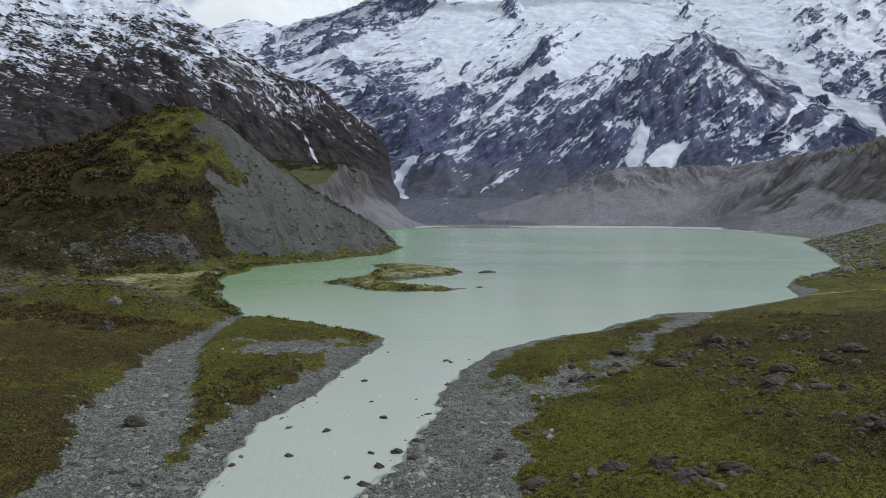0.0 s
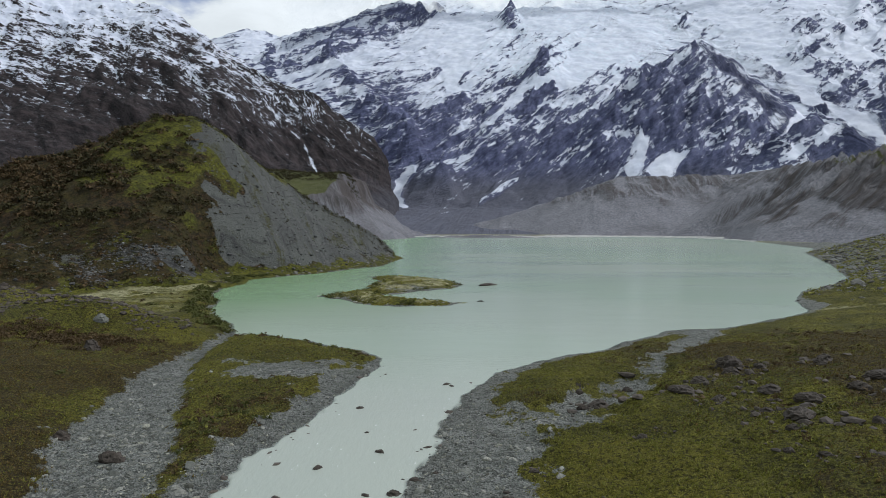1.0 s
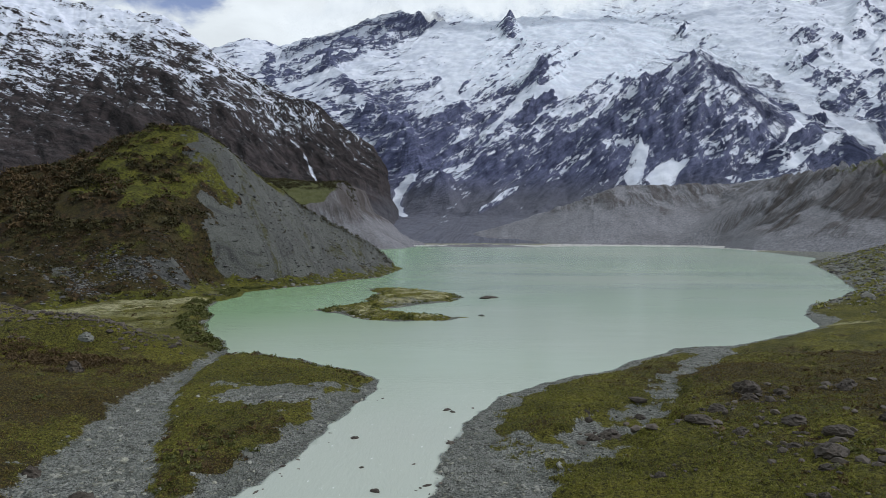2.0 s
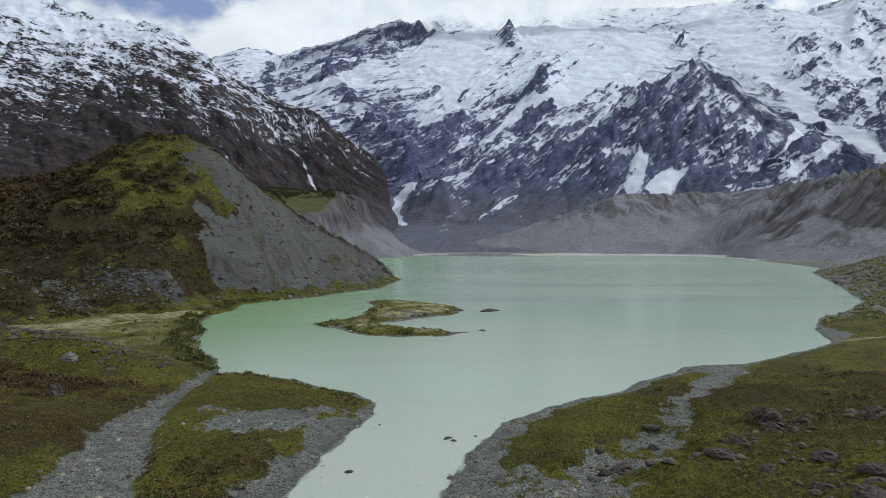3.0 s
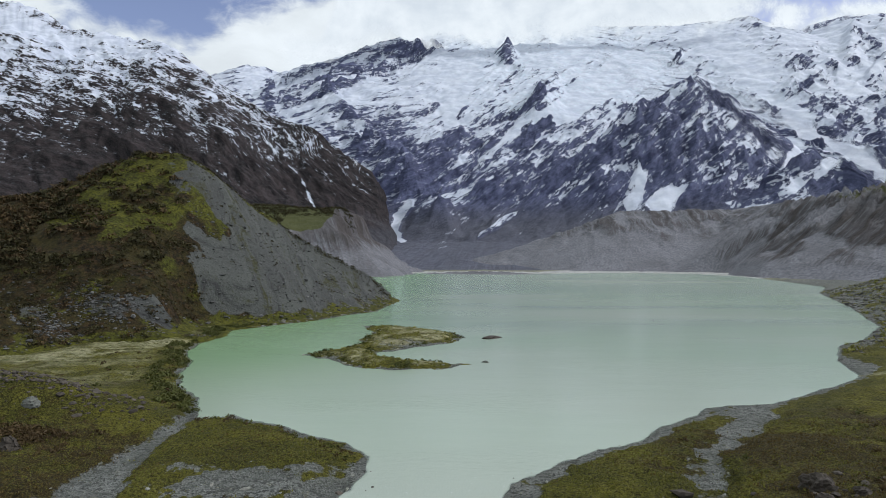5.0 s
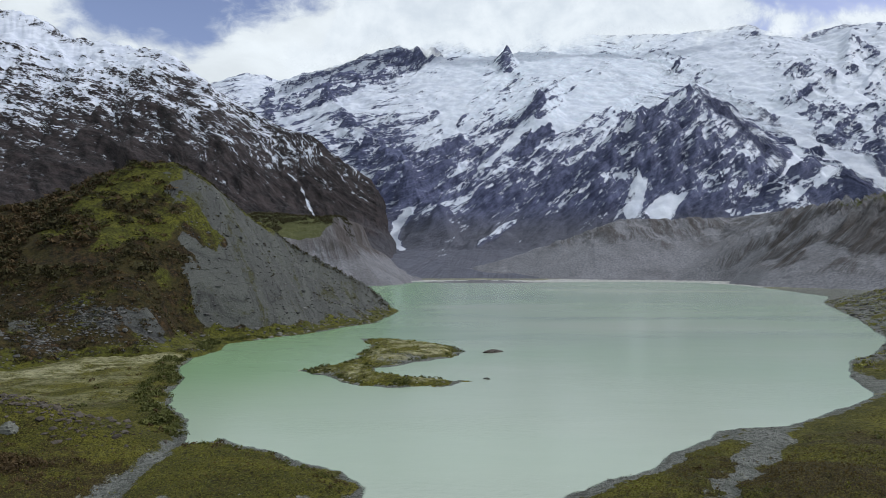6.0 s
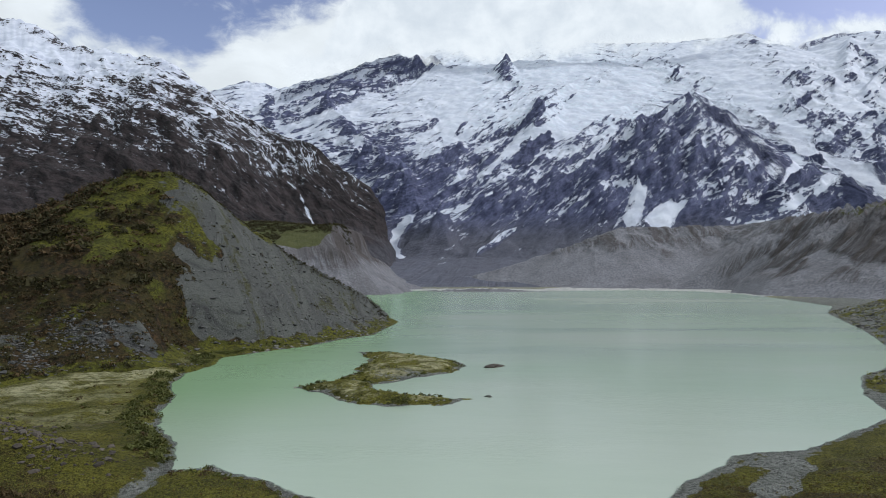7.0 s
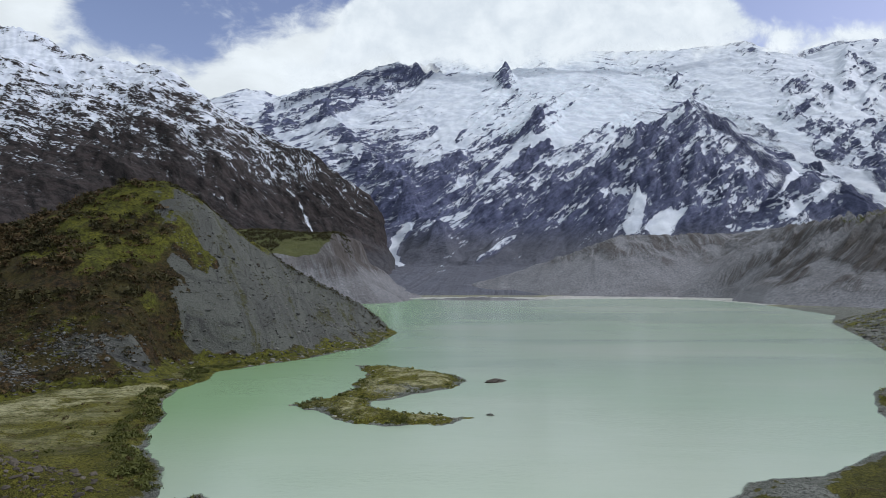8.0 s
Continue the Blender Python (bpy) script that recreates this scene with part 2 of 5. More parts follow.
def hill_z(x, y):
    """The old side moraine above the bay: a roof in the west, and a spur that runs out into the lake."""
    wx, wy = x + 4 * fbm(x, y, 30, 3, 101), y + 4 * fbm(x, y, 30, 3, 102)
    main = ridge(wx, wy, HILL_CREST, 0.70)
    bench = ridge(wx, wy, HILL_BENCH, 0.58)
    west = smax(main, bench, 1.6)
    d, top = near_line(x + 0.4 * (wx - x), y + 0.4 * (wy - y), HILL_CREST)
    sd, _ = near_line(x, y, LAKE + LAKE[:1])
    wet = inside(x, y, LAKE)
    back = np.maximum(sd - 4.5, 0)
    spur = np.where(wet, -0.3 * sd, top * back / (back + d + 0.01) + 0.13 * np.minimum(sd, 4.5))
    w = step(x, -122, -84) * step(y, 240, 268)
    z = west * (1 - w) + spur * w
    cape = step(x, -118, -100) * step(y, 285, 268) * step(y, 225, 240)
    z = np.where(z > 0.8, 0.8 + (z - 0.8) * (1 - cape * step(sd, 26, 8)), z)
    z = np.where(wet, np.minimum(z, -0.2 * sd), z)
    rough = step(-x, 85, 125)
    return z + step(sd, 0, 8) * ((0.45 + 1.5 * rough) * fbm(x, y, 13, 4, 103) + 1.6 * rough * fbm(x, y, 34, 3, 105)) + 0.25 * fbm(x, y, 2.4, 2, 104)


WALL_CREST = [(1150, 420, 150), (800, 560, 122), (600, 660, 106), (500, 770, 102), (490, 880, 101), (482, 1100, 100), (291, 1112, 99), (203, 1118, 66), (98, 1128, 33),
              (20, 1140, 10)]
WALL_RUN = []
for p in WALL_CREST:
    WALL_RUN.append((p[0], p[1], WALL_RUN[-1][2] + math.hypot(p[0] - WALL_RUN[-1][0], p[1] - WALL_RUN[-1][1]) if WALL_RUN else 0.0))
FAN_RIM = [(-340, 800, 60), (-240, 785, 58), (-186, 780, 53), (-140, 795, 55), (-118, 820, 44), (-85, 862, 24), (-40, 905, 4)]


def wall_lie(x, y):
    """Place across the gullies, and distance below the crest."""
    d, _ = near_line(x, y, WALL_RUN)
    near = 40 * np.log1p(np.exp(np.clip((930 - y) / 40, -30, 30)))
    return x + 1.7 * near + 11 * fbm(x, y, 55, 4, 115, 0.6), d


def wall_z(x, y):
    wx, wy = x + 10 * fbm(x, y, 70, 3, 111), y + 10 * fbm(x, y, 70, 3, 112)
    z = ridge(wx, wy, WALL_CREST, 0.62, 0.0004)
    lie, d = wall_lie(x, y)
    z = z + (3.0 + 7.0 * step(y, 1000, 850)) * step(z, 10, 85) * step(fbm(x, y, 120, 2, 116), -0.45, 0.1) * (ridged(lie, d * 0.10, 30, 4, 113, 0.6) - 0.9)
    return np.minimum(z + 1.0 * fbm(x, y, 14, 4, 114), 0.9 * (shore(x, y) - 4 - 55 * step(y, 780, 860)))


def fan_z(x, y):
    """A grown-over bench under the mountainside, with a bank of bare stones below its rim."""
    wx, wy = x + 8 * fbm(x, y, 50, 3, 121), y + 8 * fbm(x, y, 50, 3, 122)
    z = ridge(wx, wy, FAN_RIM, 0.66, 0.0005)
    behind = wy - np.interp(wx, [p[0] for p in FAN_RIM], [p[1] for p in FAN_RIM])
    bench = np.interp(wx, [p[0] for p in FAN_RIM], [p[2] for p in FAN_RIM]) + 0.30 * np.clip(behind, 0, 110) * step(wx, -125, -150)
    z = np.where(behind > 0, np.maximum(z, bench * step(wx, -40, -110)), z)
    lie = x + 0.4 * y
    return z + 1.2 * fbm(x, y, 18, 4, 124) + 2.2 * step(z, 18, 40) * step(behind, 5, -10) * (ridged(lie, 0.15 * y, 16, 3, 126) - 0.9)


LEFT_CREST = [(-2600, 2100, 1100), (-1900, 2100, 980), (-1440, 2068, 850), (-1330, 2050, 820), (-1226, 2018, 758), (-1050, 2000, 722), (-900, 1968, 680), (-760, 1918, 585),
              (-641, 1868, 505), (-512, 1818, 428), (-389, 1768, 355), (-287, 1718, 285), (-206, 1668, 192), (-165, 1640, 120), (-125, 1570, 48), (-100, 1560, -60), (-60, 1560, -90)]


def left_bed(x, z):
    """Height within the rock beds, which dip gently in the west and steeply towards the valley."""
    return z + 0.30 * x + 42 * np.log1p(np.exp(np.clip((x + 640) / 70, -20, 20)))


def left_z(x, y):
    wx, wy = x + 45 * fbm(x, y, 260, 3, 131), y + 45 * fbm(x, y, 260, 3, 132)
    z = ridge(wx, wy, LEFT_CREST, 0.68, 0.0)
    d, _ = near_line(x, y, LEFT_CREST)
    rel = step(z, 20, 250) * (0.10 + 0.90 * step(d, 0, 260))
    along, across = 0.5 * wx - 0.87 * wy, 0.87 * wx + 0.5 * wy
    z = z + rel * (17 * (ridged(across, along * 0.20, 130, 5, 133, 0.5) - 0.9) + 7 * fbm(across, along * 0.4, 45, 3, 136))
    bed = left_bed(x, z)
    z = z + rel * (11 * (ridged(0.30 * wx, bed, 70, 4, 134, 0.55) - 0.9) + 5 * fbm(0.25 * wx, bed, 24, 3, 138, 0.6))
    z = np.minimum(z, np.interp(x, [-3600, -320, -287, -200, -179, -161, -131, -100, -60], [6000, 500, 390, 236, 181, 111, 62, -20, -90]) + 14 * fbm(x, y, 60, 4, 137))
    z = z + step(z, 0, 80) * 5 * fbm(x, y, 26, 3, 135, 0.6)
    return z


CREST = [(-2019, 4168, 1106), (-1497, 4068, 1207), (-1247, 3968, 1238), (-1070, 3968, 1178), (-800, 3868, 1206), (-510, 3768, 1253), (-308, 3768, 1317), (29, 3868, 1400),
         (547, 3868, 1435), (1065, 3868, 1421), (1373, 3768, 1391), (1729, 3668, 1407), (1936, 3568, 1292), (2063, 3568, 1324), (2189, 3468, 1340), (2329, 3368, 1316),
         (2701, 3168, 1294), (3568, 3068, 1254)]
CLIFF = [(-52, 3420, 1182), (-129, 3420, 1207), (-282, 3400, 1194), (-435, 3390, 1154), (-586, 3380, 1083), (-706, 3370, 1049), (-838, 3350, 1000), (-883, 3330, 958), (-913, 3270, 845), (-921, 3180, 713)]
CRAG = [(295, 3268, 1143), (284, 3148, 1020), (291, 3028, 887), (312, 2918, 765)]
RIB = [(483, 2818, 839), (352, 2468, 668), (310, 2368, 539), (237, 2268, 417)]
BUTTRESS_WEST = [(1088, 2768, 815), (926, 2418, 680), (761, 2088, 589), (675, 2058, 552), (585, 1998, 487), (411, 1888, 355), (263, 1788, 243), (130, 1688, 142), (61, 1608, 88)]
BUTTRESS_EAST = [(761, 2088, 589), (849, 2128, 595), (891, 2108, 565), (901, 2018, 453), (941, 1938, 367), (960, 1848, 278)]
BUTTRESS_MID = [(805, 2078, 564), (771, 1918, 414), (761, 1748, 257), (726, 1608, 147)]
EAST_ARM = [(2116, 3318, 1261), (1739, 2768, 910), (1532, 2668, 830), (1383, 2568, 743), (1274, 2418, 614)]
EAST_RIB = [(1835, 2668, 878), (1567, 2468, 681), (1377, 2268, 507)]
FORE_PEAK = [(685, 1468, 132), (794, 1528, 207), (896, 1588, 290), (934, 1518, 225), (953, 1418, 157), (1009, 1318, 130), (1100, 1268, 148)]
WEST_RIB = [(-600, 2918, 817), (-436, 2568, 652), (-290, 2318, 497), (-163, 2018, 346), (-49, 1768, 190), (12, 1628, 98)]


# bare rock and deep snow on the big face: how much, then (x, height, half width) along it
ROCK_WEST = [
    (1.25, [(-128, 1139, 66), (-256, 1012, 64), (-418, 885, 52), (-552, 736, 42), (-706, 673, 37)]),
    (1.3, [(-805, 732, 62), (-763, 840, 78), (-656, 886, 73), (-444, 992, 75), (-277, 1082, 71), (-122, 1147, 30)]),
    (0.8, [(-1075, 1094, 19), (-1022, 958, 35), (-772, 641, 29)]),
    (0.55, [(-1228, 990, 32), (-991, 772, 33)]),
    (0.5, [(-430, 598, 35), (-346, 585, 45), (-233, 598, 41), (-309, 464, 32)]),
    (0.5, [(-285, 762, 20), (-378, 718, 15), (-244, 829, 13)]),
    (0.6, [(-46, 635, 21), (-127, 574, 20)]),
    (0.62, [(-290, 371, 57), (-181, 401, 66), (-58, 321, 62), (74, 396, 39)]),
    (0.62, [(-223, 248, 57), (-117, 223, 55), (-3, 262, 49), (106, 318, 33)]),
    (0.75, [(-92, 117, 41), (-3, 123, 44), (74, 135, 31)]),
    (0.7, [(-45, 56, 22), (93, 44, 19), (231, 56, 19)]),
    (0.6, [(-323, 426, 40), (-434, 517, 30)]),
]
ROCK_MID = [
    (0.6, [(336, 1300, 13), (270, 980, 42), (334, 906, 32), (256, 784, 18)]),
    (0.85, [(394, 763, 10), (329, 593, 34), (202, 552, 28), (88, 466, 24), (-4, 403, 23)]),
    (1.8, [(370, 508, 14), (289, 456, 26), (232, 385, 17)]),
    (0.6, [(336, 294, 39), (256, 278, 34), (175, 197, 42), (77, 180, 29)]),
    (0.62, [(475, 341, 43), (357, 247, 41), (254, 187, 21), (161, 154, 15)]),
    (0.75, [(451, 209, 36), (347, 144, 32), (238, 92, 23)]),
    (0.75, [(394, 113, 28), (277, 77, 20)]),
    (0.7, [(318, 387, 19), (192, 303, 16)]),
]
ROCK_BUTTRESS = [
    (1.5, [(686, 585, 30), (629, 474, 24), (573, 414, 27), (513, 391, 24)]),
    (0.62, [(820, 567, 18), (719, 494, 42), (616, 353, 71), (526, 316, 48)]),
    (0.62, [(765, 412, 56), (688, 274, 74), (602, 276, 62)]),
    (0.8, [(592, 249, 30), (528, 277, 16), (443, 341, 33)]),
    (0.95, [(846, 555, 15), (889, 451, 19), (931, 361, 20), (991, 345, 15)]),
    (0.6, [(814, 282, 34), (893, 267, 31), (782, 203, 20)]),
    (0.9, [(681, 195, 38), (728, 178, 43), (609, 156, 28)]),
]
ROCK_EAST = [
    (1, [(1219, 1069, 12), (1078, 957, 14), (998, 891, 8)]),
    (0.8, [(839, 650, 12), (779, 577, 15)]),
    (1, [(1633, 929, 13), (1526, 860, 30), (1431, 790, 14)]),
    (0.8, [(1755, 995, 19), (1763, 971, 13)]),
    (0.75, [(1607, 809, 12), (1452, 721, 25), (1311, 631, 19)]),
    (0.75, [(1716, 863, 19), (1707, 811, 19)]),
    (0.55, [(1378, 592, 46), (1369, 508, 39)]),
    (0.5, [(1616, 704, 35), (1642, 647, 38), (1478, 515, 27)]),
    (0.5, [(1245, 490, 27), (1245, 444, 23)]),
    (0.8, [(2020, 1145, 14), (2006, 1053, 19), (1836, 854, 21)]),
    (0.8, [(1168, 353, 7), (920, 219, 14), (922, 161, 11)]),
    (0.75, [(837, 177, 28), (879, 171, 23)]),
    (0.45, [(860, 252, 15), (826, 222, 12)]),
    (0.55, [(1350, 393, 21), (1249, 279, 19)]),
    (0.5, [(1328, 430, 20), (1322, 459, 15)]),
    (0.5, [(1685, 1378, 29), (1673, 1269, 22)]),
]
SNOW_WEST = [
    (0.7, [(-666, 556, 11), (-541, 620, 14), (-426, 711, 20), (-239, 798, 26), (-32, 891, 43)]),
    (0.7, [(82, 1011, 115), (33, 751, 69), (-4, 536, 26)]),
    (0.5, [(-520, 565, 22), (-387, 512, 15)]),
    (0.75, [(130, 254, 10), (63, 218, 10), (-11, 194, 11), (-72, 166, 8)]),
    (1.1, [(-109, 165, 11), (-140, 119, 17), (-141, 79, 17), (-112, 45, 13)]),
    (0.8, [(166, 131, 10), (119, 100, 11), (67, 74, 7)]),
    (0.5, [(-1217, 1085, 30), (-1221, 1153, 21)]),
]
SNOW_MID = [
    (0.9, [(954, 985, 112), (654, 746, 77), (477, 584, 48), (394, 492, 12)]),
    (0.8, [(458, 595, 33), (284, 495, 22), (181, 407, 21), (116, 330, 13)]),
    (0.7, [(684, 1105, 107), (444, 980, 78)]),
    (0.6, [(310, 356, 9), (239, 318, 11)]),
    (1.1, [(527, 268, 5), (496, 216, 20), (465, 162, 32)]),
    (1.1, [(618, 205, 6), (555, 173, 23), (523, 145, 24)]),
    (0.45, [(392, 242, 6), (321, 210, 8), (251, 168, 9), (197, 143, 7)]),
    (0.4, [(443, 206, 5), (378, 160, 6)]),
    (0.4, [(547, 335, 10), (500, 279, 9)]),
]
SNOW_EAST = [
    (0.9, [(1385, 1200, 110), (1350, 930, 90), (1272, 736, 61)]),
    (0.9, [(1653, 1049, 38), (1960, 1172, 41), (1872, 1032, 37)]),
    (0.9, [(1253, 673, 32), (1259, 555, 29), (1179, 422, 34), (1233, 350, 38), (1207, 260, 22), (1186, 202, 14)]),
    (1, [(1125, 397, 22), (962, 283, 14), (797, 192, 14), (744, 154, 15), (699, 138, 8)]),
    (0.5, [(1604, 773, 19), (1494, 618, 25), (1819, 864, 22)]),
    (0.45, [(801, 349, 11), (747, 291, 9)]),
]


def strokes(x, z, lines, wobble):
    """How far painted-out lines of (x, height, half width) on the big face cover a place."""
    best = np.zeros(x.shape)
    for much, line in lines:
        d, wide = near_line(x, z, line)
        best = np.maximum(best, much * step(d + wobble * np.minimum(wide, 60) / 40, wide * 1.25, wide * 0.55))
    return best


def ledges(fn, x, z, squash, *how):
    """Noise drawn out along the rock beds of the big face: nearly level in the west, rising eastward in the middle, falling beyond the buttress."""
    def lay(degrees):
        c, s = math.cos(radians(degrees)), math.sin(radians(degrees))
        return fn(squash * (c * x + s * z), c * z - s * x, *how)

    east = step(x - 0.25 * (500 - z), 830, 960) * step(x - 0.25 * (500 - z), 1240, 1120)
    mid = step(x, -330, 120)
    flat, rising = lay(14), lay(38)
    return (flat * (1 - mid) + rising * mid) * (1 - east) + lay(-16) * east


def along_grain(fn, x, y, *how):
    """Noise drawn out along the gullies of the big face: down to the west, beyond the buttress down to the east."""
    w = step(x - 0.10 * (y - 2000), 830, 1000)
    west = fn(0.84 * x - 0.54 * y, 0.34 * (0.55 * x + 0.85 * y), *how)
    return west * (1 - w) + w * fn(0.89 * x + 0.45 * y, 0.34 * (0.85 * y - 0.45 * x), *how)


def massif_base(x, y):
    """Crest, ribs and buttresses of the glaciated wall at the head of the valley, before weathering."""
    z = ridge(x, y, CREST, 0.60)
    roofs = [(CLIFF, 1.9), (CRAG, 1.15), (RIB, 1.0), (BUTTRESS_WEST, 0.92), (BUTTRESS_EAST, 0.95), (BUTTRESS_MID, 1.0), (EAST_ARM, 0.9), (EAST_RIB, 0.95), (WEST_RIB, 0.85), (FORE_PEAK, 0.75)]
    for line, slope in roofs:
        z = smax(z, ridge(x, y, line, slope), 5)
    return z


def massif_cover(x, z):
    """Bare rock and deep snow on the big face, each 0 to 1, by place across it and height."""
    wx, wz = x + 20 * ledges(fbm, x, z, 0.4, 80, 4, 251, 0.6), z + 16 * ledges(fbm, x, z, 0.4, 60, 4, 252, 0.6)
    ragged = 22 * ledges(fbm, x, z, 0.3, 36, 3, 253, 0.65)
    return strokes(wx, wz, ROCK_WEST + ROCK_MID + ROCK_BUTTRESS + ROCK_EAST, ragged), strokes(wx, wz, SNOW_WEST + SNOW_MID + SNOW_EAST, 0.6 * ragged)


def massif_z(x, y):
    """The weathered face: smooth snowfields, broken ledges and gullies in the rock. Also gives rock and snow cover."""
    wx, wy = x + 50 * fbm(x, y, 420, 3, 141), y + 50 * fbm(x, y, 420, 3, 142)
    nx, ny = x + 22 * fbm(x, y, 130, 3, 143), y + 22 * fbm(x, y, 130, 3, 144)
    z = massif_base(nx, ny)
    rock, snow = massif_cover(x, z)
    wild = np.clip(0.30 + 0.25 * step(z, 700, 350) + 0.9 * np.minimum(rock, 1) - 0.75 * snow, 0.08, 1.15)
    d = (1430 - z) / 0.6
    z = z + step(d, 20, 500) * 26 * wild * (along_grain(ridged, wx, wy, 300, 4, 145, 0.5) - 0.9)
    rel = step(z, 60, 250) * (0.25 + 0.75 * step(d, 40, 400)) * wild
    z = z + rel * (20 * (along_grain(ridged, wx, wy, 95, 4, 146, 0.55) - 0.9) + 20 * (ledges(ridged, wx, z, 0.28, 90, 4, 149, 0.6) - 0.9) + 9 * fbm(x, y, 34, 3, 147, 0.6))
    floor = np.maximum(0.088 * (y - 1000), -3) + 6 * fbm(x, y, 90, 5, 148) * step(y, 950, 1200)
    return smax(z, floor, 10), rock, snow


# ---------------------------------------------------------------- building
def grid_object(name, xs, ys, zs, mat, attrs=None, smooth=True, pick=None):
    """One sheet from arrays of places in rows and columns."""
    rows, cols = xs.shape
    me = bpy.data.meshes.new(name)
    co = np.stack([xs, ys, zs], -1).reshape(-1, 3).astype(np.float32)
    i = np.arange(rows * cols).reshape(rows, cols)
    quads = np.stack([i[:-1, :-1], i[:-1, 1:], i[1:, 1:], i[1:, :-1]], -1).reshape(-1, 4)
    kept = None
    if pick is not None:
        quads = quads[pick.ravel()]
        kept, quads = np.unique(quads, return_inverse=True)
        quads, co = quads.reshape(-1, 4), co[kept]
    n = len(quads)
    me.vertices.add(len(co))
    me.vertices.foreach_set("co", co.ravel())
    me.loops.add(n * 4)
    me.loops.foreach_set("vertex_index", quads.ravel().astype(np.int32))
    me.polygons.add(n)
    me.polygons.foreach_set("loop_start", (np.arange(n) * 4).astype(np.int32))
    me.update(calc_edges=True)
    me.polygons.foreach_set("use_smooth", np.full(n, smooth))
    for key, v in (attrs or {}).items():
        a = me.attributes.new(key, "FLOAT", "POINT")
        v = np.asarray(v, np.float32).ravel()
        a.data.foreach_set("value", v if kept is None else np.ascontiguousarray(v[kept]))
    me.materials.append(mat)
    me.validate()
    return new(name, me)


def soup(name, co, faces, mat, attrs=None, smooth=False):
    """One mesh of triangles from arrays."""
    me = bpy.data.meshes.new(name)
    n = len(faces)
    me.vertices.add(len(co))
    me.vertices.foreach_set("co", np.asarray(co, np.float32).ravel())
    me.loops.add(n * 3)
    me.loops.foreach_set("vertex_index", np.asarray(faces, np.int32).ravel())
    me.polygons.add(n)
    me.polygons.foreach_set("loop_start", (np.arange(n) * 3).astype(np.int32))
    me.update(calc_edges=True)
    me.polygons.foreach_set("use_smooth", np.full(n, smooth))
    for key, v in (attrs or {}).items():
        a = me.attributes.new(key, "FLOAT", "POINT")
        a.data.foreach_set("value", np.asarray(v, np.float32).ravel())
    me.materials.append(mat)
    return new(name, me)


def fan_grid(angles, depths, eye=(0.0, 40.0)):
    """Places in rings round the outlet: finer near, coarser far."""
    a, d = np.meshgrid(np.radians(angles), depths)
    return eye[0] + d * np.sin(a), eye[1] + d * np.cos(a)


def steepness(x, y, z):
    """Slope of a sheet, rise over run."""
    p = np.stack([x, y, z], -1)
    n = np.cross(np.gradient(p, axis=0), np.gradient(p, axis=1))
    return np.hypot(n[..., 0], n[..., 1]) / np.maximum(np.abs(n[..., 2]), 1e-9)


